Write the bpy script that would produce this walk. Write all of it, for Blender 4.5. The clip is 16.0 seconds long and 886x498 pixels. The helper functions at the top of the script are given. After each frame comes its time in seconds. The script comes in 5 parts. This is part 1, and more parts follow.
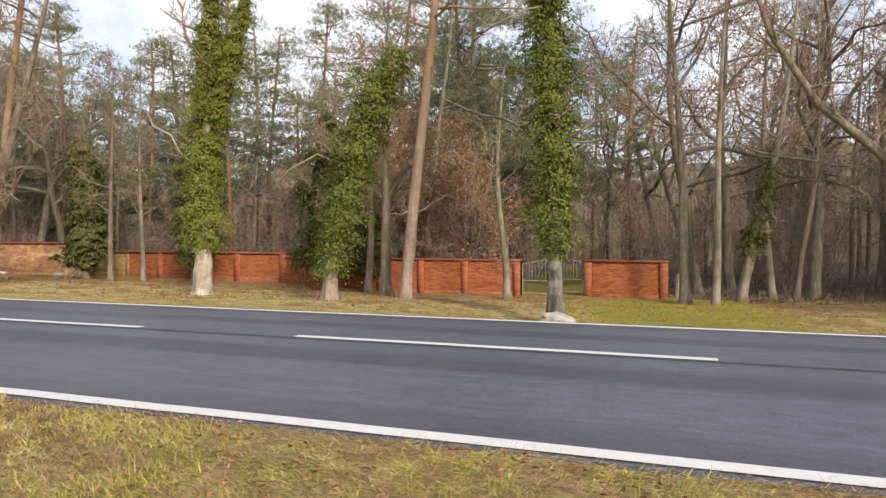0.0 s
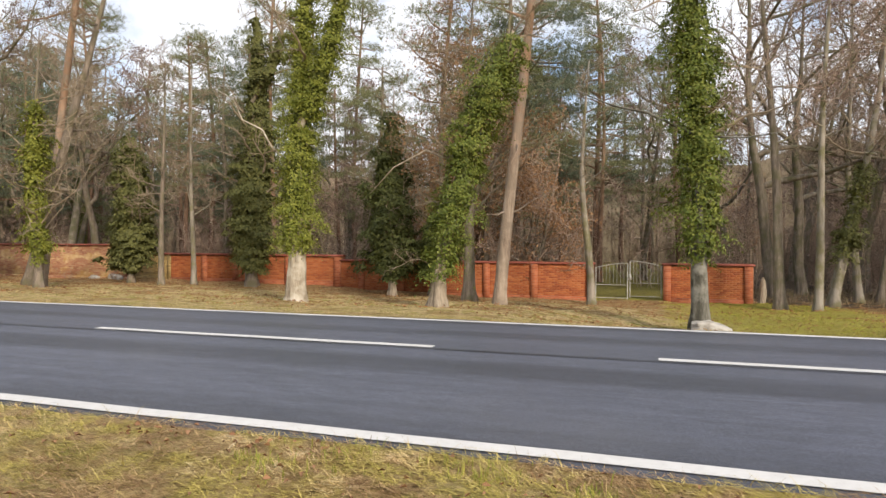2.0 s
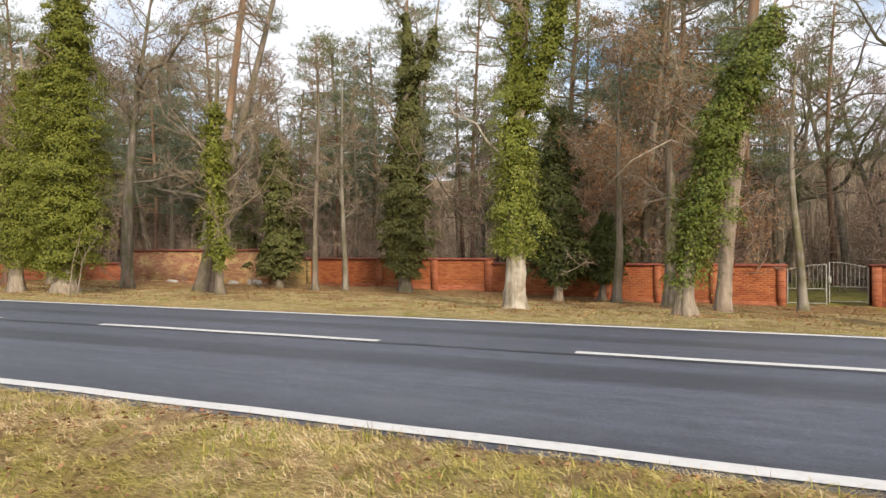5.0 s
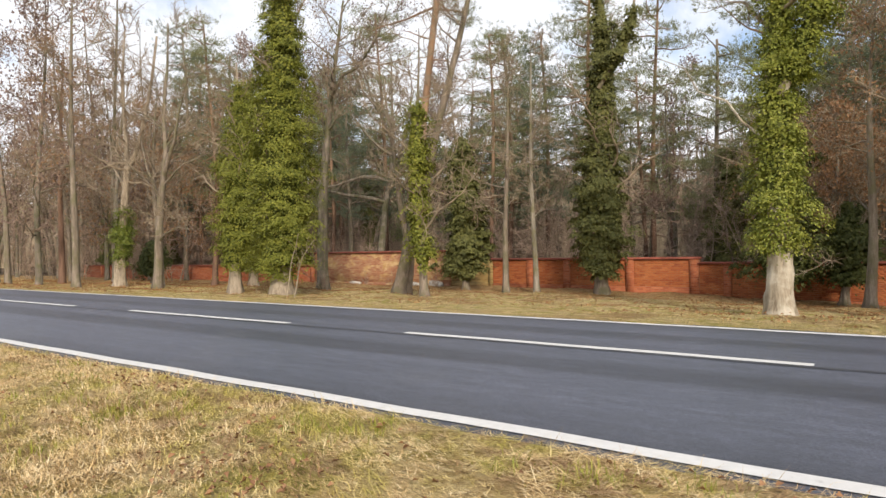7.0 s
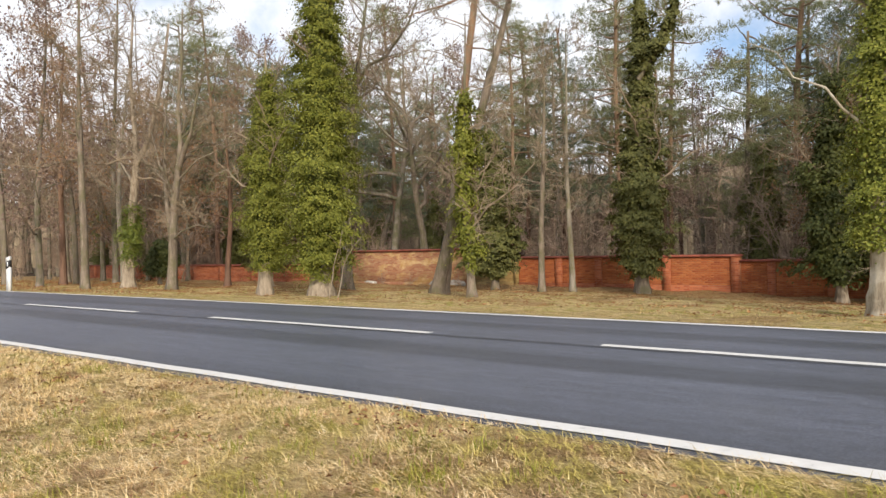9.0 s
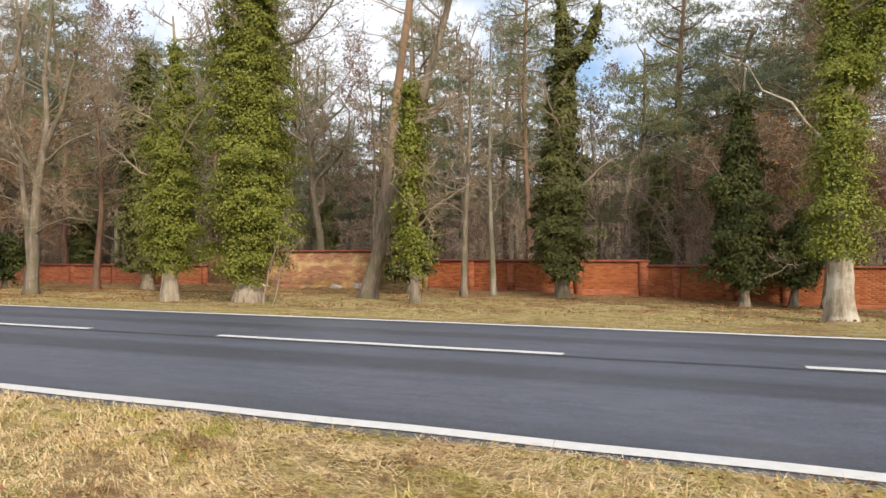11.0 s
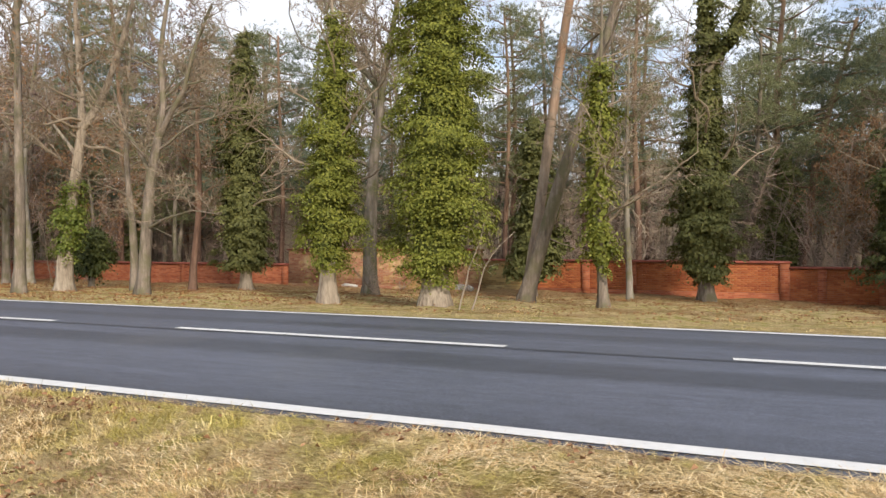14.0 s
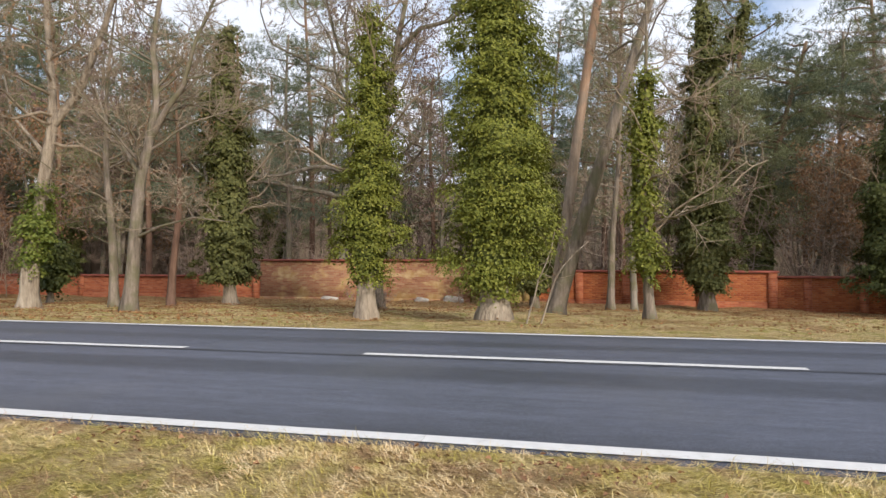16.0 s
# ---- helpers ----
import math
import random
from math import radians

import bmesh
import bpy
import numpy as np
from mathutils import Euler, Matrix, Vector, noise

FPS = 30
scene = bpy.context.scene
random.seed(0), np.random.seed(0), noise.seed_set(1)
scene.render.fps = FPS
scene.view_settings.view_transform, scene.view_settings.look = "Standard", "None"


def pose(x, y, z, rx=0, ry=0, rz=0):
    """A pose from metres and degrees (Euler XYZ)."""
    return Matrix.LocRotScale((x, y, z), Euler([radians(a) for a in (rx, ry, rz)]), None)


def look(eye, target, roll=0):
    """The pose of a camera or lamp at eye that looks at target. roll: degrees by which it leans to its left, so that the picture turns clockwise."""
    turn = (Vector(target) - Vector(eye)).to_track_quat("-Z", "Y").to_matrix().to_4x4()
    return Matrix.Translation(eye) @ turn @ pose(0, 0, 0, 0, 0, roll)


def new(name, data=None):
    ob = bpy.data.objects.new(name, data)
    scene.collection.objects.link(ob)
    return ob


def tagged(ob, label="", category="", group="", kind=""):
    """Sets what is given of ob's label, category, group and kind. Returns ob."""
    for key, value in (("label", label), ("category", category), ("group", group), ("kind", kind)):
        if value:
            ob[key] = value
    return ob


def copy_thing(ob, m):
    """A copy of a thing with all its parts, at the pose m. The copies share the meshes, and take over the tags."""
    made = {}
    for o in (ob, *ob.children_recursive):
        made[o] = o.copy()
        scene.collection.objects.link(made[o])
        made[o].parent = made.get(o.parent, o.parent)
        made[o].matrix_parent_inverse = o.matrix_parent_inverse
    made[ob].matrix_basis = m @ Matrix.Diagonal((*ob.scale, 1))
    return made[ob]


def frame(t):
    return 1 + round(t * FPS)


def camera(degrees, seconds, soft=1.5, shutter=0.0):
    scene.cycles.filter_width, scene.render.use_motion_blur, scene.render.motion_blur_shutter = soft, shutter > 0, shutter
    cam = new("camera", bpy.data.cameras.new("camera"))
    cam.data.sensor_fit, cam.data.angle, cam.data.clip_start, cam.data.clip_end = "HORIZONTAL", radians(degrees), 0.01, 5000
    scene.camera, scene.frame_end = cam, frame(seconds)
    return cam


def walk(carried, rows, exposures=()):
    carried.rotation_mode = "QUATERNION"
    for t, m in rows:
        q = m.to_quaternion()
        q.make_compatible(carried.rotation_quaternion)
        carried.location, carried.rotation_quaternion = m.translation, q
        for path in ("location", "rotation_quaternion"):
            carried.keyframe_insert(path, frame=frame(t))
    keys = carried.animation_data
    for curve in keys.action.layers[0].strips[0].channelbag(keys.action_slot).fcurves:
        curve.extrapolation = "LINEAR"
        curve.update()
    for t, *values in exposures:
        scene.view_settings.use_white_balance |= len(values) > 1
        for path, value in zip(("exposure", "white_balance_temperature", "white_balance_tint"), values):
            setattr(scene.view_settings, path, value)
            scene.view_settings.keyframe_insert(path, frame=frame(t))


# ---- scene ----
cam = camera(70.5, 16.0, soft=1.45)
PATH = [
    (0, (-0.547, -0.076, 0.963), (-1.173, 1.824, 0.944), 0.2),
    (0.5, (-1.473, -0.082, 0.97), (-2.079, 1.824, 0.958), 0.3),
    (1, (-2.362, -0.11, 0.958), (-2.954, 1.8, 0.943), 0.3),
    (1.5, (-3.276, -0.088, 0.961), (-3.863, 1.824, 0.951), 0.3),
    (2, (-4.155, -0.013, 0.955), (-4.755, 1.895, 0.943), 0.3),
    (2.5, (-5.03, 0.016, 0.955), (-5.645, 1.919, 0.945), 0.2),
    (3, (-5.832, 0.036, 0.94), (-6.488, 1.925, 0.927), 0.0),
    (5.5, (-9.649, -0.094, 0.949), (-10.524, 1.704, 0.956), -0.5),
    (6, (-10.353, -0.085, 0.94), (-11.409, 1.613, 0.947), -0.6),
    (6.5, (-10.947, -0.006, 0.938), (-12.097, 1.63, 0.933), -1.0),
    (7, (-11.505, 0.04, 0.928), (-12.669, 1.666, 0.932), -1.0),
    (7.5, (-12.097, -0.031, 0.954), (-13.246, 1.606, 0.965), -1.0),
    (8, (-12.686, -0.105, 0.956), (-13.844, 1.525, 0.972), -0.9),
    (8.5, (-13.286, -0.224, 0.961), (-14.456, 1.398, 0.971), -0.9),
    (9, (-13.904, -0.226, 0.955), (-15.02, 1.433, 0.953), -1.2),
    (9.5, (-14.621, -0.199, 0.969), (-15.566, 1.564, 0.961), -1.0),
    (12, (-18.789, -0.418, 1.009), (-19.448, 1.471, 1.003), -0.1),
    (12.5, (-19.73, -0.364, 0.986), (-20.361, 1.534, 0.975), 0.1),
    (13, (-20.639, -0.381, 0.971), (-21.261, 1.52, 0.958), 0.2),
    (13.5, (-21.577, -0.323, 0.966), (-22.217, 1.572, 0.965), 0.3),
    (14, (-22.491, -0.32, 0.947), (-23.178, 1.558, 0.945), 0.1),
    (14.5, (-23.336, -0.32, 0.956), (-24.047, 1.549, 0.957), 0.0),
    (15, (-24.254, -0.399, 0.942), (-24.877, 1.501, 0.96), -0.2),
    (15.5, (-25.074, -0.414, 0.954), (-25.595, 1.516, 0.986), -0.1),
    (16, (-25.872, -0.353, 0.943), (-26.309, 1.599, 0.975), 0.0),
]
walk(cam, [(t, look(eye, target, roll)) for t, eye, target, roll in PATH],
     [(0, 0.25, 6500, 13), (9.5, 0.25, 6480, 12), (12, 0.3, 6400, 12), (13, 0.32, 6330, 12), (14.5, 0.28, 6200, 13), (15.5, 0.22, 6080, 13), (16, 0.2, 6080, 13)])

# ---- world, sun, exposure ----
SUN_EL, SUN_AZ = 26.0, 137.0
world = bpy.data.worlds.new("world")
scene.world = world
world.use_nodes = True
wn, wl = world.node_tree.nodes, world.node_tree.links
sky = wn.new("ShaderNodeTexSky")
sky.sky_type, sky.sun_disc = "NISHITA", False
sky.sun_elevation, sky.sun_rotation = radians(SUN_EL), radians(SUN_AZ)
cloud = wn.new("ShaderNodeTexNoise")
cloud.inputs["Scale"].default_value = 3.2
cloud.inputs["Detail"].default_value = 7
cloud.inputs["Roughness"].default_value = 0.6
cr = wn.new("ShaderNodeValToRGB")
cr.color_ramp.elements[0].position, cr.color_ramp.elements[1].position = 0.34, 0.52
cmix = wn.new("ShaderNodeMix")
cmix.data_type = "RGBA"
cmix.inputs[7].default_value = (5.9, 6.1, 6.4, 1)
wl.new(cloud.outputs["Fac"], cr.inputs["Fac"])
wl.new(cr.outputs["Color"], cmix.inputs[0])
wl.new(sky.outputs["Color"], cmix.inputs[6])
wl.new(cmix.outputs[2], wn["Background"].inputs["Color"])
wn["Background"].inputs["Strength"].default_value = 0.15
sun = new("sun", bpy.data.lights.new("sun", "SUN"))
sun.data.energy, sun.data.angle, sun.data.color = 3.15, radians(11.0), (1.0, 0.88, 0.72)
az = radians(SUN_AZ)
toward = Vector((math.sin(az) * math.cos(radians(SUN_EL)), math.cos(az) * math.cos(radians(SUN_EL)), math.sin(radians(SUN_EL))))
sun.matrix_world = look(toward * 60, (0, 0, 0))

# ---- materials ----


class Mat:
    """A small builder for procedural materials."""

    def __init__(self, name, rough=0.8):
        self.m = bpy.data.materials.new(name)
        self.m.use_nodes = True
        self.n, self.l = self.m.node_tree.nodes, self.m.node_tree.links
        self.b = self.n["Principled BSDF"]
        self.b.inputs["Roughness"].default_value = rough
        self.b.inputs["Specular IOR Level"].default_value = 0.3
        self.co = self.n.new("ShaderNodeTexCoord").outputs["Object"]

    def mapped(self, sx, sy, sz):
        mp = self.n.new("ShaderNodeMapping")
        mp.inputs["Scale"].default_value = (sx, sy, sz)
        self.l.new(self.co, mp.inputs["Vector"])
        return mp.outputs["Vector"]

    def noise(self, scale, detail=4, stretch=None, rough=0.55, out="Fac"):
        t = self.n.new("ShaderNodeTexNoise")
        t.inputs["Scale"].default_value, t.inputs["Detail"].default_value = scale, detail
        t.inputs["Roughness"].default_value = rough
        self.l.new(self.mapped(*stretch) if stretch else self.co, t.inputs["Vector"])
        return t.outputs[out]

    def ramp(self, fac, stops):
        r = self.n.new("ShaderNodeValToRGB")
        e = r.color_ramp.elements
        while len(e) < len(stops):
            e.new(0.5)
        for el, (p, c) in zip(e, stops):
            el.position, el.color = p, (*c, 1) if isinstance(c, tuple) else (c, c, c, 1)
        self.l.new(fac, r.inputs["Fac"])
        return r.outputs["Color"]

    def mix(self, fac, a, b, mode="MIX"):
        x = self.n.new("ShaderNodeMix")
        x.data_type, x.blend_type = "RGBA", mode
        for i, v in ((0, fac), (6, a), (7, b)):
            if isinstance(v, bpy.types.NodeSocket):
                self.l.new(v, x.inputs[i])
            else:
                x.inputs[i].default_value = v if i == 0 else (*v, 1)
        return x.outputs[2]

    def math(self, op, a, b=0.0, c=0.0):
        x = self.n.new("ShaderNodeMath")
        x.operation = op
        for i, v in ((0, a), (1, b), (2, c)):
            if isinstance(v, bpy.types.NodeSocket):
                self.l.new(v, x.inputs[i])
            else:
                x.inputs[i].default_value = v
        return x.outputs[0]

    def axis(self, name):
        if not hasattr(self, "sep"):
            self.sep = self.n.new("ShaderNodeSeparateXYZ")
            self.l.new(self.co, self.sep.inputs[0])
        return self.sep.outputs[name]

    def island(self):
        return self.n.new("ShaderNodeNewGeometry").outputs["Random Per Island"]

    def random(self):
        return self.n.new("ShaderNodeObjectInfo").outputs["Random"]

    def done(self, colour, bump=None, strength=0.4, dist=0.02):
        self.l.new(colour, self.b.inputs["Base Color"])
        if bump is not None:
            bp = self.n.new("ShaderNodeBump")
            bp.inputs["Strength"].default_value, bp.inputs["Distance"].default_value = strength, dist
            self.l.new(bump, bp.inputs["Height"])
            self.l.new(bp.outputs["Normal"], self.b.inputs["Normal"])
        return self.m


def leafy(name, stops, rough=0.5, patch=1.2, through_light=0.25):
    """Leaves: colour by leaf and by patch, a little light passing through."""
    k = Mat(name, rough)
    f = k.math("ADD", k.math("MULTIPLY", k.island(), 0.42), k.math("ADD", k.math("MULTIPLY", k.noise(patch, 2), 0.28), k.math("MULTIPLY", k.noise(patch * 4.5, 2), 0.3)))
    col = k.ramp(f, stops)
    k.done(col)
    if through_light:
        tr = k.n.new("ShaderNodeBsdfTranslucent")
        mx = k.n.new("ShaderNodeMixShader")
        mx.inputs[0].default_value = through_light
        k.l.new(col, tr.inputs["Color"])
        k.l.new(k.b.outputs[0], mx.inputs[1])
        k.l.new(tr.outputs[0], mx.inputs[2])
        k.l.new(mx.outputs[0], k.n["Material Output"].inputs["Surface"])
    return k.m


def barky(name, low, mid, high, band=None, moss=None, rough=0.9, scale=6):
    """Bark: furrowed along the stem; band = (z0, z1, colour) tints the stem above a height."""
    k = Mat(name, rough)
    g = k.noise(scale, 6, (1, 1, 0.14), 0.72)
    col = k.ramp(g, [(0.3, low), (0.5, mid), (0.72, high)])
    if band:
        z0, z1, tint = band
        t = k.math("ADD", k.axis("Z"), k.math("MULTIPLY", k.noise(1.5, 3), 1.5))
        f = k.ramp(k.math("DIVIDE", k.math("SUBTRACT", t, z0), z1 - z0), [(0.0, 0.0), (1.0, 1.0)])
        col = k.mix(f, col, k.mix(g, tuple(c * 0.6 for c in tint), tuple(min(1, c * 1.35) for c in tint)))
    if moss:
        col = k.mix(k.ramp(k.noise(2.2, 4), [(0.45, 0.0), (0.62, 0.8)]), col, moss)
    return k.done(col, g, 0.9, 0.05)


m_ivy_bright = leafy("ivy_bright", [(0.15, (0.085, 0.11, 0.02)), (0.4, (0.18, 0.21, 0.032)), (0.6, (0.27, 0.288, 0.048)), (0.85, (0.375, 0.37, 0.085))], 0.5)
m_ivy_olive = leafy("ivy_olive", [(0.15, (0.08, 0.096, 0.018)), (0.4, (0.165, 0.187, 0.029)), (0.6, (0.25, 0.263, 0.042)), (0.85, (0.37, 0.355, 0.072))], 0.55)
m_ivy_green = leafy("ivy_green", [(0.15, (0.05, 0.075, 0.016)), (0.4, (0.125, 0.165, 0.028)), (0.62, (0.2, 0.23, 0.042)), (0.88, (0.32, 0.32, 0.075))], 0.48)
m_ivy_dark = leafy("ivy_dark", [(0.15, (0.0391, 0.0485, 0.0156)), (0.45, (0.0821, 0.0977, 0.0266)), (0.7, (0.1329, 0.1447, 0.0391)), (0.9, (0.2033, 0.1994, 0.0587))], 0.55)
m_ivy_mid = leafy("ivy_mid", [(0.15, (0.07, 0.077, 0.028)), (0.45, (0.135, 0.142, 0.044)), (0.7, (0.2, 0.202, 0.062)), (0.9, (0.285, 0.27, 0.095))], 0.6)
# dark green that stands in for the shade deep inside the ivy
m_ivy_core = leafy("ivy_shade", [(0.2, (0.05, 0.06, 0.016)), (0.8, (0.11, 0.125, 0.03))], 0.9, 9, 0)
m_pine = leafy("pine_needles", [(0.15, (0.115, 0.128, 0.062)), (0.5, (0.225, 0.238, 0.115)), (0.85, (0.35, 0.35, 0.17))], 0.6, 0.5, 0.35)
m_pine_blue = leafy("pine_needles_blue", [(0.15, (0.08, 0.105, 0.068)), (0.5, (0.16, 0.19, 0.122)), (0.85, (0.265, 0.29, 0.185))], 0.6, 0.5, 0.35)
m_brown = leafy("dry_leaves", [(0.15, (0.18, 0.092, 0.045)), (0.5, (0.31, 0.175, 0.088)), (0.85, (0.43, 0.27, 0.14))], 0.7, 0.5)
m_purple = leafy("dead_leaves", [(0.15, (0.102, 0.066, 0.0564)), (0.5, (0.192, 0.1296, 0.108)), (0.85, (0.288, 0.21, 0.174))], 0.7, 0.5)
m_bark_pale = barky("bark_pale", (0.11, 0.08, 0.055), (0.31, 0.255, 0.19), (0.5, 0.43, 0.33), scale=9)
m_bark_lichen = barky("bark_lichen", (0.12, 0.09, 0.06), (0.34, 0.285, 0.21), (0.55, 0.48, 0.37), moss=(0.62, 0.57, 0.47), scale=9)
m_bark_spotted = barky("bark_spotted", (0.025, 0.024, 0.018), (0.085, 0.08, 0.06), (0.26, 0.25, 0.21), moss=(0.3, 0.29, 0.25), scale=5)
m_bark_grey = barky("bark_grey", (0.08, 0.064, 0.048), (0.215, 0.175, 0.135), (0.36, 0.3, 0.235), moss=(0.15, 0.14, 0.075), scale=8)
m_bark_dark = barky("bark_dark", (0.078, 0.065, 0.051), (0.195, 0.165, 0.128), (0.345, 0.295, 0.238), moss=(0.11, 0.112, 0.05))
m_bark_pine = barky("bark_pine", (0.14, 0.1, 0.075), (0.35, 0.275, 0.21), (0.5, 0.42, 0.335), band=(4.5, 8.5, (0.34, 0.21, 0.13)), moss=(0.25, 0.2, 0.15), scale=5)
m_bark_ashy = barky("bark_ashy", (0.1, 0.085, 0.068), (0.26, 0.23, 0.185), (0.4, 0.36, 0.3), moss=(0.15, 0.14, 0.06), scale=4)
m_bark_fir = barky("bark_brown", (0.06, 0.035, 0.025), (0.16, 0.095, 0.065), (0.27, 0.17, 0.12), band=(4, 8, (0.25, 0.16, 0.1)), scale=5)
m_twig = barky("twig", (0.142, 0.11, 0.076), (0.288, 0.228, 0.158), (0.43, 0.352, 0.252), scale=3)
m_twig_red = barky("twig_reddish", (0.175, 0.125, 0.094), (0.335, 0.245, 0.186), (0.47, 0.355, 0.277), scale=3)

# asphalt with darker wheel tracks and fine chippings
k = Mat("asphalt", 0.44)
k.b.inputs["Specular IOR Level"].default_value = 0.75
wob = k.math("MULTIPLY", k.math("SUBTRACT", k.noise(0.35, 3, (0.4, 1, 1)), 0.5), 0.3)
yy = k.math("DIVIDE", k.math("SUBTRACT", k.math("ADD", k.axis("Y"), wob), 2.5), 6.0)
tracks = k.ramp(yy, [(0.03, 0.55), (0.1, 0.66), (0.17, 1.05), (0.315, 1.14), (0.345, 0.62), (0.405, 0.64), (0.435, 1.14), (0.5, 0.98), (0.6, 1.12), (0.64, 1.1), (0.67, 0.68), (0.72, 0.7), (0.75, 1.1), (0.85, 1.0), (0.88, 0.62), (0.95, 0.7)])
streak = k.ramp(k.noise(1.0, 6, (0.25, 7, 1), 0.6), [(0.3, 0.82), (0.7, 1.16)])
grit = k.noise(70, 5, None, 0.75)
base = k.ramp(grit, [(0.28, (0.03, 0.033, 0.046)), (0.52, (0.075, 0.083, 0.112)), (0.78, (0.185, 0.2, 0.24))])
col = k.mix(1.0, k.mix(1.0, base, tracks, "MULTIPLY"), streak, "MULTIPLY")
col = k.mix(1.0, col, k.ramp(k.noise(9, 6, (0.45, 1.6, 1), 0.75), [(0.32, 0.72), (0.68, 1.3)]), "MULTIPLY")
col = k.mix(k.ramp(k.noise(0.5, 5), [(0.56, 0.0), (0.72, 0.3)]), col, (0.12, 0.12, 0.125))
m_asphalt = k.done(col, grit, 0.5, 0.006)

k = Mat("road_paint", 0.6)
wear = k.ramp(k.noise(14, 6, None, 0.7), [(0.25, (0.4, 0.39, 0.37)), (0.38, (0.64, 0.63, 0.6)), (0.8, (0.76, 0.75, 0.72))])
m_paint = k.done(wear, k.noise(120, 2), 0.3, 0.004)

k = Mat("tar", 0.4)
m_tar = k.done(k.ramp(k.noise(6, 6, (0.5, 2, 1)), [(0.3, (0.03, 0.032, 0.038)), (0.7, (0.075, 0.08, 0.095))]), k.noise(80, 3), 0.4, 0.004)

# ground: straw, moss, leaf litter and forest floor by place
k = Mat("verge_ground", 0.95)
big, mid = k.noise(0.55, 4), k.noise(3.2, 5)
fine = k.ramp(k.noise(30, 6, (0.5, 1.2, 1), 0.8), [(0.3, 0.0), (0.7, 1.0)])
straw = k.ramp(fine, [(0.2, (0.3, 0.205, 0.09)), (0.5, (0.62, 0.47, 0.22)), (0.8, (0.8, 0.65, 0.35))])
green = k.ramp(fine, [(0.25, (0.13, 0.14, 0.016)), (0.5, (0.3, 0.3, 0.032)), (0.75, (0.46, 0.42, 0.06))])
litter = k.ramp(fine, [(0.25, (0.14, 0.07, 0.03)), (0.5, (0.34, 0.19, 0.08)), (0.75, (0.5, 0.31, 0.14))])
floor_c = k.ramp(fine, [(0.25, (0.035, 0.025, 0.018)), (0.5, (0.1, 0.07, 0.045)), (0.75, (0.19, 0.135, 0.085))])
col = k.mix(k.ramp(mid, [(0.45, 0.0), (0.62, 0.75)]), straw, green)
col = k.mix(k.ramp(k.math("ADD", big, k.math("MULTIPLY", mid, 0.25)), [(0.62, 0.0), (0.76, 0.7)]), col, litter)
wave = k.math("MULTIPLY", k.math("SUBTRACT", mid, 0.5), 0.12)
across = k.math("ADD", k.math("DIVIDE", k.math("ADD", k.axis("X"), 10.0), 20.0), wave)
depth = k.math("DIVIDE", k.axis("Y"), 40.0)
front = k.math("MULTIPLY", k.ramp(across, [(0.33, 0.0), (0.42, 1.0), (0.6, 1.0), (0.7, 0.1)]), k.ramp(depth, [(0.3, 0.0), (0.38, 1.0), (0.69, 1.0), (0.7, 0.0)]))
inside = k.math("MULTIPLY", k.ramp(across, [(0.02, 0.0), (0.08, 1.0), (0.42, 1.0), (0.48, 0.0)]), k.ramp(depth, [(0.69, 0.0), (0.7, 1.0), (0.95, 1.0)]))
lawn = k.math("ADD", front, inside)
col = k.mix(k.math("MULTIPLY", lawn, 0.75), col, green)
shade_side = k.math("ADD", k.math("DIVIDE", k.axis("Y"), 30), k.math("MULTIPLY", k.math("SUBTRACT", mid, 0.5), 0.35))
col = k.mix(k.ramp(shade_side, [(0.62, 0.0), (0.86, 0.75)]), col, k.mix(k.math("MULTIPLY", lawn, 0.9), litter, green))
wood = k.ramp(k.math("ADD", shade_side, k.math("MULTIPLY", k.math("SUBTRACT", big, 0.5), 0.3)), [(0.95, 0.0), (1.0, 1.0)])
col = k.mix(k.math("MULTIPLY", wood, k.math("SUBTRACT", 1.0, k.math("MULTIPLY", lawn, 0.6))), col, floor_c)
m_ground = k.done(col, fine, 0.9, 0.05)

def grassy(name, dry_stops, lush_stops, dead_stops):
    """Blades: straw, green and dead brown patches, colour by blade."""
    k = Mat(name, 0.75)
    patch = k.math("ADD", k.math("MULTIPLY", k.noise(0.9, 4), 0.45), k.math("MULTIPLY", k.noise(4.5, 3), 0.55))
    # driest about 20 m along the verge
    off = k.math("ABSOLUTE", k.math("ADD", k.axis("X"), 20.0))
    patch = k.math("ADD", patch, k.math("MULTIPLY", k.math("SUBTRACT", off, 8.0), 0.0095))
    dead = k.math("ADD", k.math("MULTIPLY", k.noise(1.3, 4, (1, 1.7, 1)), 0.45), k.math("MULTIPLY", k.noise(7, 3), 0.55))
    dead = k.math("ADD", dead, k.math("MULTIPLY", k.math("SUBTRACT", off, 8.0), 0.005))
    f = k.island()
    col = k.mix(k.ramp(patch, [(0.44, 0.0), (0.54, 0.88)]), k.ramp(f, dry_stops), k.ramp(f, lush_stops))
    return k.done(k.mix(k.ramp(dead, [(0.51, 0.0), (0.57, 0.9)]), col, k.ramp(f, dead_stops)))


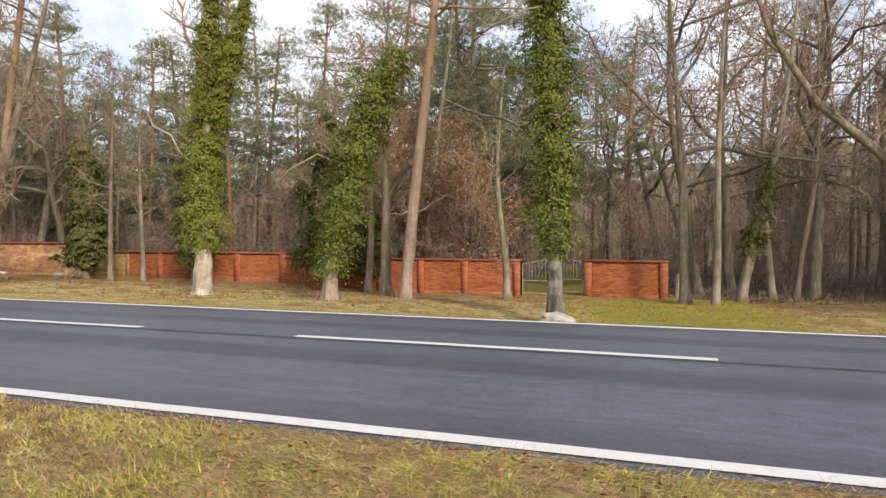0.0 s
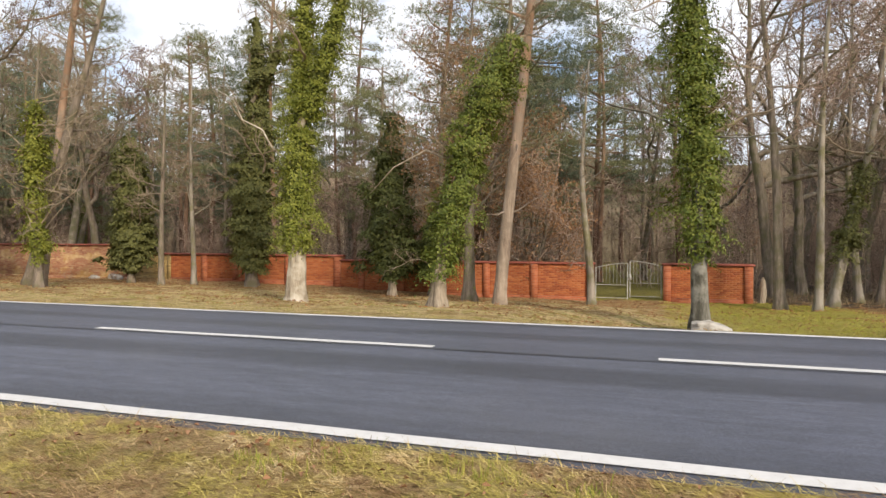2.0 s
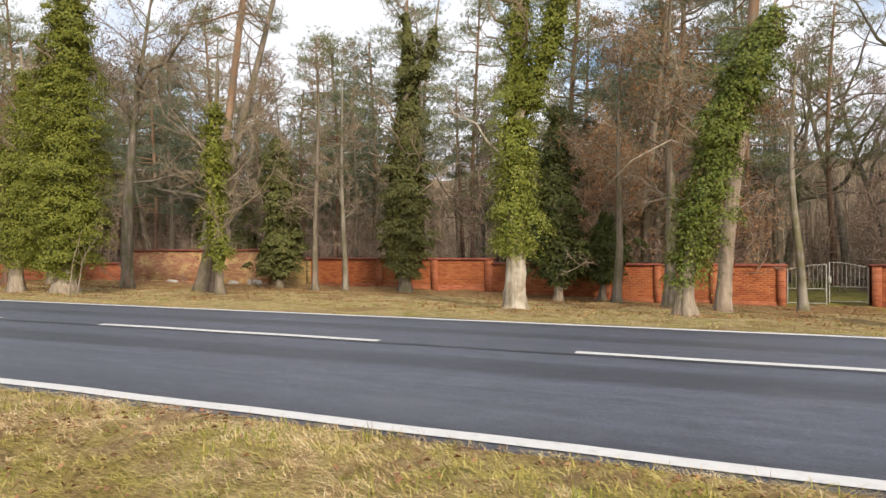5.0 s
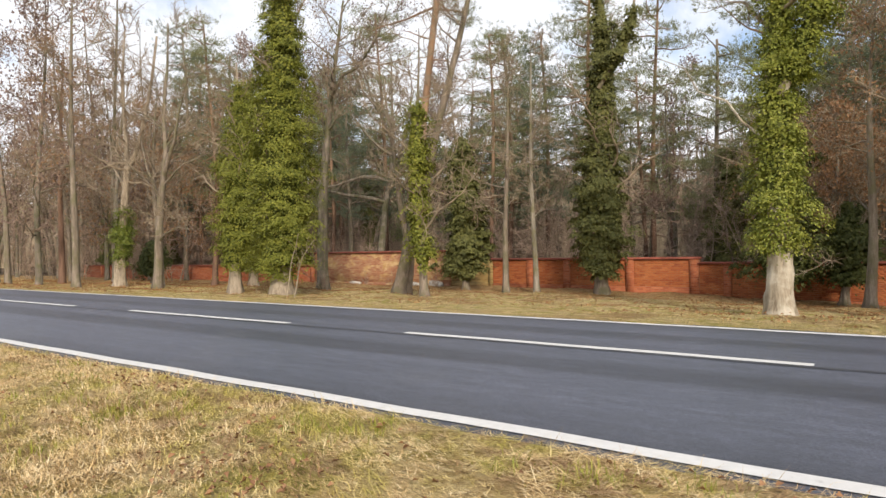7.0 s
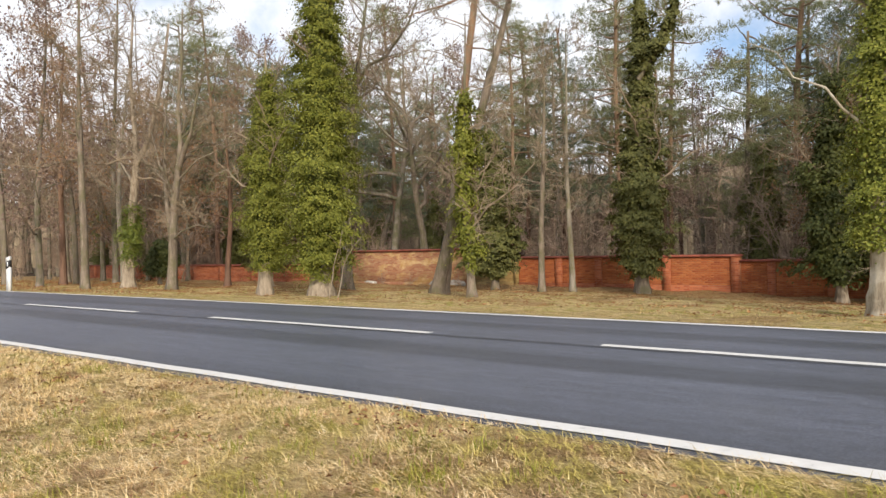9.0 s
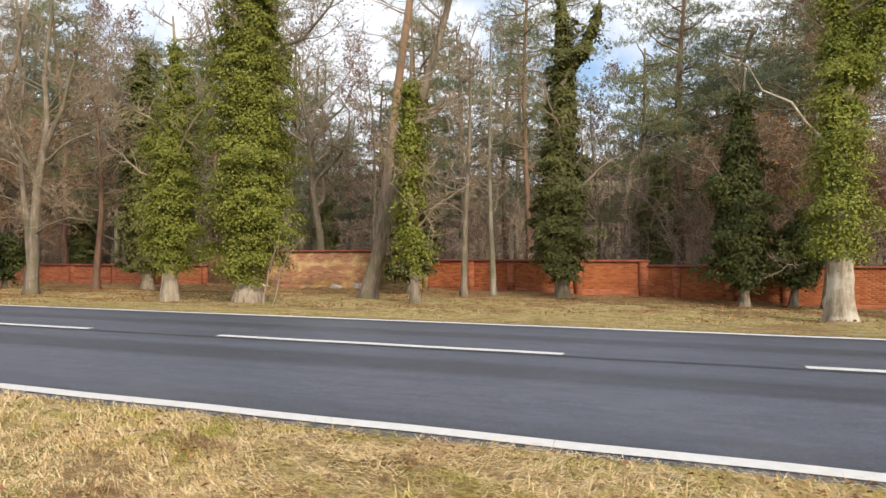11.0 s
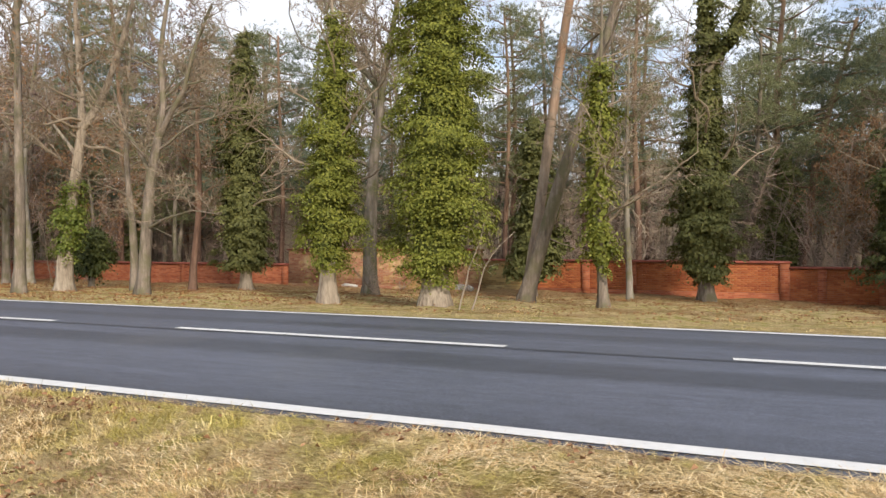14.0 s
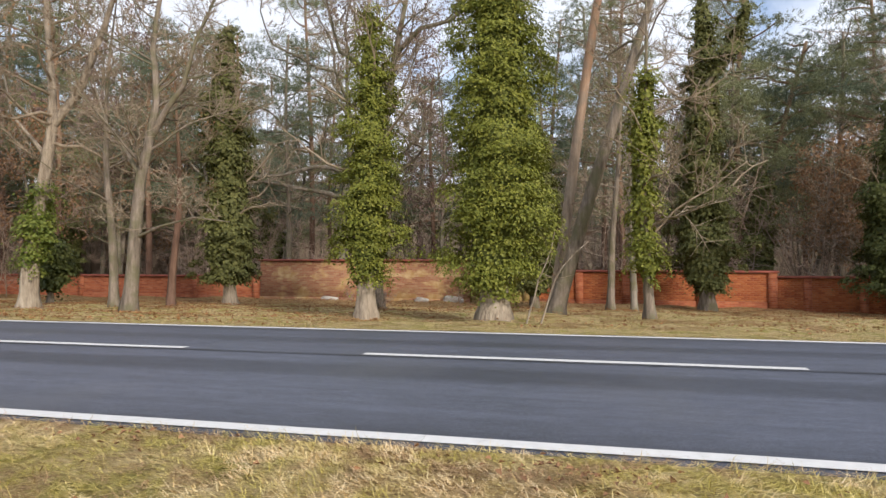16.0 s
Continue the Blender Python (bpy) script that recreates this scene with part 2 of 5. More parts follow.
m_grass = grassy("dry_grass", [(0.1, (0.5, 0.32, 0.13)), (0.4, (0.76, 0.54, 0.25)), (0.7, (0.87, 0.67, 0.35)), (0.95, (0.93, 0.78, 0.5))],
                 [(0.1, (0.24, 0.205, 0.03)), (0.5, (0.45, 0.375, 0.06)), (0.9, (0.66, 0.53, 0.14))], [(0.1, (0.14, 0.07, 0.034)), (0.5, (0.33, 0.185, 0.088)), (0.9, (0.6, 0.41, 0.21))])
m_grass_green = leafy("green_blades", [(0.1, (0.1495, 0.1848, 0.021)), (0.5, (0.2875, 0.3136, 0.0385)), (0.9, (0.506, 0.4592, 0.091))], 0.6, 2.0, 0.2)
m_grass_lawn = grassy("lawn_blades", [(0.1, (0.2912, 0.275, 0.0238)), (0.5, (0.4816, 0.451, 0.0427)), (0.9, (0.6496, 0.572, 0.095))], [(0.1, (0.224, 0.242, 0.0238)), (0.5, (0.4032, 0.418, 0.038)), (0.9, (0.56, 0.528, 0.076))],
                      [(0.1, (0.24, 0.2, 0.04)), (0.5, (0.4, 0.34, 0.07)), (0.9, (0.54, 0.45, 0.13))])
m_grass_verge = grassy("verge_blades", [(0.1, (0.34, 0.22, 0.085)), (0.5, (0.53, 0.375, 0.155)), (0.9, (0.68, 0.51, 0.24))], [(0.1, (0.19, 0.18, 0.04)), (0.5, (0.33, 0.295, 0.07)), (0.9, (0.48, 0.4, 0.13))],
                       [(0.1, (0.17, 0.095, 0.045)), (0.5, (0.32, 0.2, 0.095)), (0.9, (0.47, 0.32, 0.16))])
m_grass_dull = grassy("sedge", [(0.1, (0.15, 0.105, 0.06)), (0.5, (0.2475, 0.1875, 0.1125)), (0.9, (0.345, 0.2775, 0.18))], [(0.1, (0.1125, 0.105, 0.0375)), (0.5, (0.1875, 0.1725, 0.0675)), (0.9, (0.27, 0.2325, 0.1125))],
                      [(0.1, (0.13, 0.085, 0.05)), (0.5, (0.24, 0.165, 0.1)), (0.9, (0.34, 0.25, 0.16))])

m_leaf_carpet = leafy("leaf_carpet", [(0.1, (0.16, 0.075, 0.034)), (0.5, (0.33, 0.165, 0.068)), (0.9, (0.48, 0.27, 0.11))], 0.8, 1, 0)
m_leaf_litter = leafy("fallen_leaves", [(0.1, (0.13, 0.065, 0.035)), (0.5, (0.26, 0.135, 0.065)), (0.8, (0.42, 0.24, 0.12)), (0.97, (0.55, 0.24, 0.07))], 0.8, 1, 0)


def bricky(name, stops, mortar, stain, patches=None, rough=0.85):
    """Brickwork in courses; the pattern runs along the wall's x and z."""
    k = Mat(name, rough)
    cx = k.n.new("ShaderNodeCombineXYZ")
    k.l.new(k.math("ADD", k.axis("X"), k.axis("Y")), cx.inputs[0])
    k.l.new(k.axis("Z"), cx.inputs[1])
    br = k.n.new("ShaderNodeTexBrick")
    k.l.new(cx.outputs[0], br.inputs["Vector"])
    for key, v in (("Scale", 1.0), ("Mortar Size", 0.007), ("Mortar Smooth", 0.3), ("Bias", 0.0), ("Brick Width", 0.25), ("Row Height", 0.077)):
        br.inputs[key].default_value = v
    br.inputs["Color1"].default_value, br.inputs["Color2"].default_value, br.inputs["Mortar"].default_value = (0, 0, 0, 1), (1, 1, 1, 1), (0.5, 0.5, 0.5, 1)
    tone = k.math("ADD", k.math("MULTIPLY", br.outputs["Color"], 0.5), k.math("MULTIPLY", k.noise(0.9, 5, None, 0.65), 0.5))
    col = k.ramp(tone, stops)
    col = k.mix(br.outputs["Fac"], col, mortar)
    # patchy mask for the stain colour, stronger towards the bottom
    low_mask = k.math("ADD", k.noise(0.8, 5), k.math("MULTIPLY", k.axis("Z"), -0.12))
    col = k.mix(k.ramp(low_mask, [(0.5, 0.0), (0.75, 0.75)]), col, stain)
    if patches:
        col = k.mix(k.ramp(k.noise(1.3, 6, (0.7, 0.7, 1.6), 0.6), [(0.5, 0.0), (0.58, 0.85)]), col, k.mix(k.ramp(k.noise(3, 5), [(0.35, 0.0), (0.65, 1.0)]), patches[0], patches[1]))
    return k.done(col, k.math("SUBTRACT", 1.0, br.outputs["Fac"]), 0.5, 0.012)


m_brick = bricky("red_brick", [(0.2, (0.263, 0.0672, 0.0285)), (0.5, (0.3808, 0.1133, 0.0462)), (0.8, (0.4715, 0.1679, 0.0739))], (0.3265, 0.1595, 0.1007), (0.2448, 0.0756, 0.0377))
m_brick_old = bricky("old_brick", [(0.2, (0.27, 0.1, 0.055)), (0.5, (0.4, 0.18, 0.095)), (0.8, (0.46, 0.27, 0.15))], (0.36, 0.26, 0.16), (0.26, 0.17, 0.06), ((0.44, 0.26, 0.09), (0.62, 0.46, 0.24)))
m_brick_moss = bricky("mossy_brick", [(0.2, (0.2, 0.13, 0.05)), (0.5, (0.33, 0.22, 0.08)), (0.8, (0.42, 0.29, 0.12))], (0.28, 0.22, 0.1), (0.15, 0.14, 0.04))


def brick_piece(name, stops, stain):
    """Single bricks: colour by brick, soft stains across the wall."""
    k = Mat(name, 0.85)
    geo = k.n.new("ShaderNodeNewGeometry")
    k.co = geo.outputs["Position"]
    f = k.math("FRACT", k.math("ADD", geo.outputs["Random Per Island"], k.random()))
    col = k.ramp(k.math("ADD", k.math("MULTIPLY", f, 0.45), k.math("MULTIPLY", k.noise(1.1, 5, None, 0.65), 0.55)), stops)
    col = k.mix(k.ramp(k.noise(0.8, 5), [(0.5, 0.0), (0.75, 0.7)]), col, stain)
    return k.done(col, k.noise(45, 4), 0.4, 0.006)


m_brick_red = brick_piece("brick_red", [(0.2, (0.263, 0.067, 0.028)), (0.5, (0.4, 0.118, 0.04)), (0.8, (0.5, 0.185, 0.066))], (0.27, 0.095, 0.036))
m_brick_ochre = brick_piece("brick_ochre", [(0.2, (0.29, 0.12, 0.06)), (0.5, (0.44, 0.22, 0.1)), (0.8, (0.58, 0.38, 0.2))], (0.4, 0.26, 0.1))
k = Mat("mortar", 0.95)
m_mortar = k.done(k.ramp(k.noise(3, 6), [(0.3, (0.26, 0.11, 0.055)), (0.6, (0.35, 0.18, 0.1)), (0.8, (0.46, 0.31, 0.2))]), k.noise(40, 3), 0.5, 0.01)
k = Mat("coping", 0.8)
m_coping = k.done(k.ramp(k.noise(2.5, 6), [(0.3, (0.14, 0.045, 0.032)), (0.6, (0.3, 0.085, 0.055)), (0.8, (0.36, 0.14, 0.1))]), k.noise(20, 3), 0.4, 0.01)
k = Mat("stone", 0.9)
m_stone = k.done(k.ramp(k.noise(4, 7, None, 0.65), [(0.3, (0.2, 0.18, 0.15)), (0.5, (0.45, 0.42, 0.37)), (0.75, (0.62, 0.6, 0.54))]), k.noise(11, 6), 0.7, 0.04)
k = Mat("gate_paint", 0.45)
m_gate = k.done(k.ramp(k.noise(9, 6), [(0.3, (0.22, 0.21, 0.17)), (0.5, (0.4, 0.39, 0.34)), (0.8, (0.56, 0.55, 0.5))]))
k = Mat("post_plastic", 0.4)
m_white = k.done(k.ramp(k.noise(5, 4), [(0.3, (0.66, 0.66, 0.63)), (0.7, (0.82, 0.82, 0.8))]))
k = Mat("post_black", 0.5)
m_black = k.done(k.ramp(k.noise(6, 3), [(0.3, (0.012, 0.012, 0.013)), (0.7, (0.03, 0.03, 0.032))]))
k = Mat("reflector", 0.15)
m_reflector = k.done(k.ramp(k.noise(40, 1), [(0.3, (0.7, 0.7, 0.7)), (0.7, (0.85, 0.85, 0.85))]))
k = Mat("distant_wood", 1.0)
m_far = k.done(k.ramp(k.noise(0.35, 7, (2.24, 2.24, 0.7), 0.7), [(0.3, (0.14, 0.119, 0.077)), (0.5, (0.28, 0.231, 0.154)), (0.72, (0.434, 0.364, 0.252))]))

# ---- mesh tools ----


class Buf:
    """Collects vertices and faces for one mesh."""

    def __init__(self):
        self.v, self.q, self.t, self.count = [], [], [], 0

    def add(self, v, q=None, t=None):
        v = np.asarray(v, float).reshape(-1, 3)
        if q is not None and len(q):
            self.q.append(np.asarray(q, int) + self.count)
        if t is not None and len(t):
            self.t.append(np.asarray(t, int) + self.count)
        self.v.append(v)
        self.count += len(v)
        return self

    def box(self, x0, x1, y0, y1, z0, z1):
        v = [(x, y, z) for z in (z0, z1) for y in (y0, y1) for x in (x0, x1)]
        return self.add(v, [(0, 2, 3, 1), (4, 5, 7, 6), (0, 1, 5, 4), (2, 6, 7, 3), (0, 4, 6, 2), (1, 3, 7, 5)])

    def tube(self, pts, radii, sides=5, cap=True):
        p = np.asarray(pts, float)
        r = np.asarray(radii, float)
        n = len(p)
        d = np.gradient(p, axis=0)
        d /= np.linalg.norm(d, axis=1)[:, None] + 1e-9
        ref = np.array((0.0, 1.0, 0.0)) if abs(d[0][2]) > 0.7 else np.array((0.0, 0.0, 1.0))
        a = np.cross(d, ref)
        a /= np.linalg.norm(a, axis=1)[:, None] + 1e-9
        b = np.cross(d, a)
        th = np.arange(sides) * 2 * np.pi / sides
        v = p[:, None] + r[:, None, None] * (np.cos(th)[None, :, None] * a[:, None] + np.sin(th)[None, :, None] * b[:, None])
        i, j = np.meshgrid(np.arange(n - 1), np.arange(sides), indexing="ij")
        i, j = i.ravel(), j.ravel()
        j2 = (j + 1) % sides
        q = np.stack([i * sides + j, (i + 1) * sides + j, (i + 1) * sides + j2, i * sides + j2], 1)
        v = v.reshape(-1, 3)
        t = None
        if cap:
            v = np.vstack([v, p[-1]])
            e = (n - 1) * sides
            s = np.arange(sides)
            t = np.stack([e + s, np.full(sides, n * sides), e + (s + 1) % sides], 1)
        return self.add(v, q, t)

    def mesh(self, name, smooth=False):
        m = bpy.data.meshes.new(name)
        v = np.vstack(self.v)
        q = np.vstack(self.q) if self.q else np.zeros((0, 4), int)
        t = np.vstack(self.t) if self.t else np.zeros((0, 3), int)
        m.vertices.add(len(v))
        m.vertices.foreach_set("co", v.ravel())
        loops = np.concatenate([q.ravel(), t.ravel()])
        m.loops.add(len(loops))
        m.loops.foreach_set("vertex_index", loops)
        m.polygons.add(len(q) + len(t))
        starts = np.concatenate([np.arange(len(q)) * 4, len(q) * 4 + np.arange(len(t)) * 3])
        m.polygons.foreach_set("loop_start", starts)
        if smooth:
            m.polygons.foreach_set("use_smooth", np.ones(len(starts), bool))
        m.update(calc_edges=True)
        m.validate()
        return m


def part(name, buf, material, parent=None, label="", smooth=False):
    me = buf.mesh(name, smooth)
    me.materials.append(material)
    ob = new(name, me)
    if parent:
        ob.parent = parent
    if label:
        ob["label"] = label
    return ob


def unit(v):
    return v / (np.linalg.norm(v, axis=-1, keepdims=True) + 1e-9)


def leaf_faces(buf, pos, along, normal, length, width, fold=0.25):
    """One folded, pointed leaf at each place."""
    side = unit(np.cross(normal, along))
    nn = unit(np.cross(along, side))
    L, W = length[:, None], width[:, None]
    base, tip = pos - along * L * 0.5, pos + along * L * 0.5
    mid = pos - along * L * 0.08 + nn * W * fold
    v = np.stack([base, mid + side * W * 0.5, tip, mid - side * W * 0.5], 1).reshape(-1, 3)
    o = np.arange(len(pos))[:, None] * 4
    buf.add(v, None, np.vstack([o + (0, 2, 1), o + (0, 3, 2)]))


# ---- the lie of the land ----
LEFT = ([-900, -60, -3, 1.7, 2.4, 2.93, 2.99, 8.1, 8.15, 8.4, 14, 18, 24.4, 28, 40, 900], [-1.2, -0.9, -0.85, -0.15, -0.05, -0.07, -0.16, -0.16, -0.08, -0.1, -0.52, -0.66, -1.0, -0.98, -1.1, -1.2])
RIGHT = ([-900, -60, -3, 1.7, 2.4, 2.93, 2.99, 8.1, 8.15, 8.4, 16, 20, 25, 28, 40, 900], [-1.2, -0.9, -0.85, -0.15, -0.05, -0.07, -0.16, -0.16, -0.08, -0.1, -0.72, -0.97, -1.3, -1.38, -1.5, -1.6])


DIP = ([8.4, 12, 15.5, 19, 25], [0.0, -0.28, -0.4, -0.2, 0.0])


def land(x, y):
    x, y = np.asarray(x, float), np.asarray(y, float)
    f = np.clip((x + 24) / 14, 0, 1)
    f = f * f * (3 - 2 * f)
    z = (1 - f) * np.interp(y, *LEFT) + f * np.interp(y, *RIGHT)
    z = z + np.interp(y, *DIP) * np.clip((x + 7.5) / 4, 0, 1)
    rough = np.clip((y - 8.8) / 4, 0, 1) + np.clip((2.3 - y) / 2, 0, 1) * 0.6
    hum = np.clip((2.75 - y) / 0.25, 0, 1) * np.clip((y + 1) / 1.2, 0, 1)
    z = z + hum * (0.016 * np.sin(x * 9.1 + 2.2 * np.sin(y * 5.3)) * np.sin(y * 11.7 + 1.7 * np.sin(x * 4.1)) + 0.012 * np.sin(x * 17.3 + y * 6.1 + 2 * np.sin(x * 2.3)) * np.sin(y * 21.0 - x * 3.7))
    return z + rough * 0.035 * (np.sin(x * 1.3 + 2 * np.sin(y * 0.7)) + np.sin(y * 1.9 + x * 0.45) + 0.7 * np.sin(x * 3.1 - y * 2.3))


def at_ground(x, y):
    return float(land(x, y))


xs = np.unique(np.concatenate([np.linspace(-900, -75, 14), np.arange(-75, -37, 0.45), np.arange(-37, 5, 0.09), np.arange(5, 25, 0.45), np.linspace(25, 900, 14)]))
ys = np.unique(np.concatenate([np.linspace(-900, -6, 12), np.arange(-6, 0.6, 0.28), np.arange(0.6, 2.9, 0.075), [2.93, 2.99, 8.1, 8.15], np.arange(8.4, 31, 0.4), np.linspace(31, 60, 14), np.linspace(65, 900, 12)]))
gx, gy = np.meshgrid(xs, ys, indexing="ij")
buf = Buf()
ii, jj = np.meshgrid(np.arange(len(xs) - 1), np.arange(len(ys) - 1), indexing="ij")
ii, jj, w = ii.ravel(), jj.ravel(), len(ys)
buf.add(np.stack([gx, gy, land(gx, gy)], -1), np.stack([ii * w + jj, (ii + 1) * w + jj, (ii + 1) * w + jj + 1, ii * w + jj + 1], 1))
ground = tagged(part("ground", buf, m_ground, smooth=True), "grassy verge and forest floor with straw and leaf litter", "ground", kind="structure")

# road: a low crown, broken asphalt edge
buf = Buf()
rx = np.concatenate([np.linspace(-700, -80, 20), np.arange(-79, 30, 0.5), np.linspace(31, 700, 20)])
edge = 0.035 * np.sin(rx * 2.1) + 0.03 * np.sin(rx * 5.3 + 1) + 0.02 * np.sin(rx * 11.7)
rows = [(2.915 + edge * 0.6, -0.2), (2.915 + edge * 0.6, -0.064), (3.05 + 0 * rx, -0.055), (4.3 + 0 * rx, -0.025), (5.55 + 0 * rx, 0.0), (6.8 + 0 * rx, -0.025), (8.02 + 0 * rx, -0.055), (8.2 - edge, -0.064), (8.2 - edge, -0.2)]
v = np.stack([np.stack([rx, y, np.full_like(rx, z)], -1) for y, z in rows], 1).reshape(-1, 3)
ii, jj = np.meshgrid(np.arange(len(rx) - 1), np.arange(len(rows) - 1), indexing="ij")
ii, jj, w = ii.ravel(), jj.ravel(), len(rows)
buf.add(v, np.stack([ii * w + jj, (ii + 1) * w + jj, (ii + 1) * w + jj + 1, ii * w + jj + 1], 1))
road = tagged(part("road", buf, m_asphalt), "dark grey asphalt country road with worn wheel tracks", "road", kind="structure")


def paint_strip(name, x0, x1, y, width, z, label, material=None):
    b = Buf()
    x = np.arange(x0, x1 + 0.01, (x1 - x0) / max(2, round((x1 - x0) / 0.5)))
    wob = 0.006 * np.sin(x * 3.7) + 0.004 * np.sin(x * 9.1)
    lo, hi = np.stack([x, y - width / 2 + wob, np.full_like(x, z)], -1), np.stack([x, y + width / 2 + wob, np.full_like(x, z)], -1)
    n = len(x)
    i = np.arange(n - 1)
    b.add(np.vstack([lo, hi]), np.stack([i, i + 1, n + i + 1, n + i], 1))
    return part(name, b, material or m_paint, road, label)


paint_strip("edge_line", -200, 120, 3.035, 0.13, -0.051, "worn white edge line")
paint_strip("edge_line", -200, 120, 8.01, 0.12, -0.051, "worn white edge line")
paint_strip("tar_seam", -200, 120, 5.475, 0.07, 0.001, "dark tarred seam along the middle of the road", m_tar)
for n in range(-16, 9):
    paint_strip("lane_dash", 6 * n - 4, 6 * n, 5.575, 0.12, 0.004, "white dashed centre line")

# ---- brick walls ----
WY = 27.75


BRICKWORK = []


def brick_wall(name, x0, x1, top, material, pilasters, label, y=WY, thick=0.36, cap=0.07, base=None, pil_w=0.3, brick=None):
    root = tagged(new(name), label, "wall", kind="structure")
    root.location = ((x0 + x1) / 2, y, at_ground((x0 + x1) / 2, y))
    ox, oy, oz = root.location
    low = (min(at_ground(x, y) for x in np.linspace(x0, x1, 6)) - 0.5) if base is None else base
    b = Buf().box(x0 - ox, x1 - ox, 0.0, thick, low - oz, top - cap - oz)
    core = part("brickwork", b, material if brick is None else m_mortar, root)
    if brick is not None:
        BRICKWORK.append((core, root.location.copy(), x0, x1, at_ground((x0 + x1) / 2, y) + 0.165, top - cap, [(p - pil_w / 2, p + pil_w / 2) for p in pilasters], brick))
    for px in pilasters:
        part("pilaster", Buf().box(px - pil_w / 2 - ox, px + pil_w / 2 - ox, -0.09, thick + 0.09, low - oz, top - cap - 0.002 - oz), material, root)
    part("plinth", Buf().box(x0 + 0.003 - ox, x1 - 0.003 - ox, -0.045, thick + 0.045, low - oz, at_ground((x0 + x1) / 2, y) + 0.16 - oz), material, root)
    c = Buf()
    c.add([(x0 - 0.05 - ox, -0.13, top - cap - oz), (x1 + 0.05 - ox, -0.13, top - cap - oz), (x1 + 0.05 - ox, thick + 0.13, top - cap - oz), (x0 - 0.05 - ox, thick + 0.13, top - cap - oz),
           (x0 - 0.05 - ox, -0.13, top - 0.025 - oz), (x1 + 0.05 - ox, -0.13, top - 0.025 - oz), (x1 + 0.05 - ox, thick + 0.13, top - 0.025 - oz), (x0 - 0.05 - ox, thick + 0.13, top - 0.025 - oz),
           (x0 - ox, thick / 2, top + 0.02 - oz), (x1 - ox, thick / 2, top + 0.02 - oz)],
          [(3, 2, 1, 0), (0, 1, 5, 4), (1, 2, 6, 5), (2, 3, 7, 6), (3, 0, 4, 7), (4, 5, 9, 8), (6, 7, 8, 9)], [(5, 6, 9), (7, 4, 8)])
    part("coping", c, m_coping, root, "dark red coping course")
    return root


brick_wall("wall_gate_side", -3.22, 0.2, 0.245, m_brick, [-3.07, 0.02], "red brick wall with pilasters beside the gate", brick=m_brick_red)
brick_wall("wall_road_low", -18.1, -6.05, 0.235, m_brick, [-6.2, -8.63, -10.8, -12.9, -14.95, -17.0], "long red brick garden wall with pilasters and coping", brick=m_brick_red)
brick_wall("wall_road_high", -28.2, -18.1, 0.45, m_brick, [-18.3, -21.05, -24.1, -26.05], "higher stretch of red brick garden wall", pil_w=0.34, brick=m_brick_red)
brick_wall("wall_mossy", -30.9, -28.2, 0.45, m_brick_moss, [-28.36], "ochre mossy stretch of old brick wall", y=WY + 0.12)
brick_wall("wall_old", -41.3, -30.9, 0.92, m_brick_old, [], "weathered old brick wall with crumbling ochre plaster", y=WY - 0.1, thick=0.5)
brick_wall("wall_far_end", -72.0, -41.3, 0.13, m_brick, [-41.6, -44.9, -48.3, -51.7, -55.1, -58.5, -61.9, -65.3, -68.7, -71.8], "long red brick garden wall under the trees")


def stone(name, x, y, sx, sy, sz, label, seed, sink=0.08, turn=0.0, material=None, slope=0.35):
    bm = bmesh.new()
    bmesh.ops.create_icosphere(bm, subdivisions=3, radius=1)
    for vv in bm.verts:
        n = noise.noise(vv.co * 1.3 + Vector((seed, 0, 0))) * 0.35 + noise.noise(vv.co * 3.1 + Vector((0, seed, 0))) * 0.12
        c = vv.co * (1 + n)
        c = Vector((max(-0.85, min(0.85, c.x)), max(-0.8, min(0.8, c.y)), max(-0.8, min(0.75 - slope * c.x, c.z))))
        vv.co = Vector((c.x * sx, c.y * sy, c.z * sz))
    me = bpy.data.meshes.new(name)
    bm.to_mesh(me)
    bm.free()
    me.materials.append(material or m_stone)
    ob = new(name, me)
    ob.matrix_world = pose(x, y, at_ground(x, y) + sz * 0.6 - sink, 0, 0, turn)
    return tagged(ob, label, "stone")


stone("boulder", -2.62, 15.1, 0.5, 0.3, 0.24, "pale grey boulder lying in the grass by a tree", 3, turn=-8, slope=0.75)
stone("foundation_stone", -31.6, WY - 0.35, 0.55, 0.22, 0.24, "pale foundation stone at the foot of the old wall", 7)
stone("foundation_stone", -33.1, WY - 0.32, 0.4, 0.2, 0.18, "pale foundation stone at the foot of the old wall", 9)
stone("foundation_stone", -37.6, WY - 0.32, 0.5, 0.2, 0.16, "pale foundation stone at the foot of the old wall", 12)


def broken_post(x, y):
    """A pale, split timber post leaning by the end of the wall."""
    g = np.random.default_rng(71)
    root = tagged(new("broken_post"), "pale weathered broken post beside the brick wall end", "post")
    root.matrix_world = pose(x, y, at_ground(x, y), 0, 4, 15)
    b = Buf()
    zs = np.array([-0.2, 0.0, 0.35, 0.7, 0.95, 1.1])
    b.tube([(0.02 * math.sin(3 * z), 0, z) for z in zs], [0.15, 0.15, 0.13, 0.125, 0.1, 0.03], 7)
    b.v[-1][:, :2] *= 1 + g.normal(0, 0.08, (len(b.v[-1]), 1))
    part("stake", b, m_bark_pale, root, "split pale wood")
    c = Buf().tube([(0.12, 0.02, 0.0), (0.16, 0.03, 0.35), (0.19, 0.02, 0.62)], [0.06, 0.05, 0.015], 5)
    part("splinter", c, m_bark_pale, root)
    return root


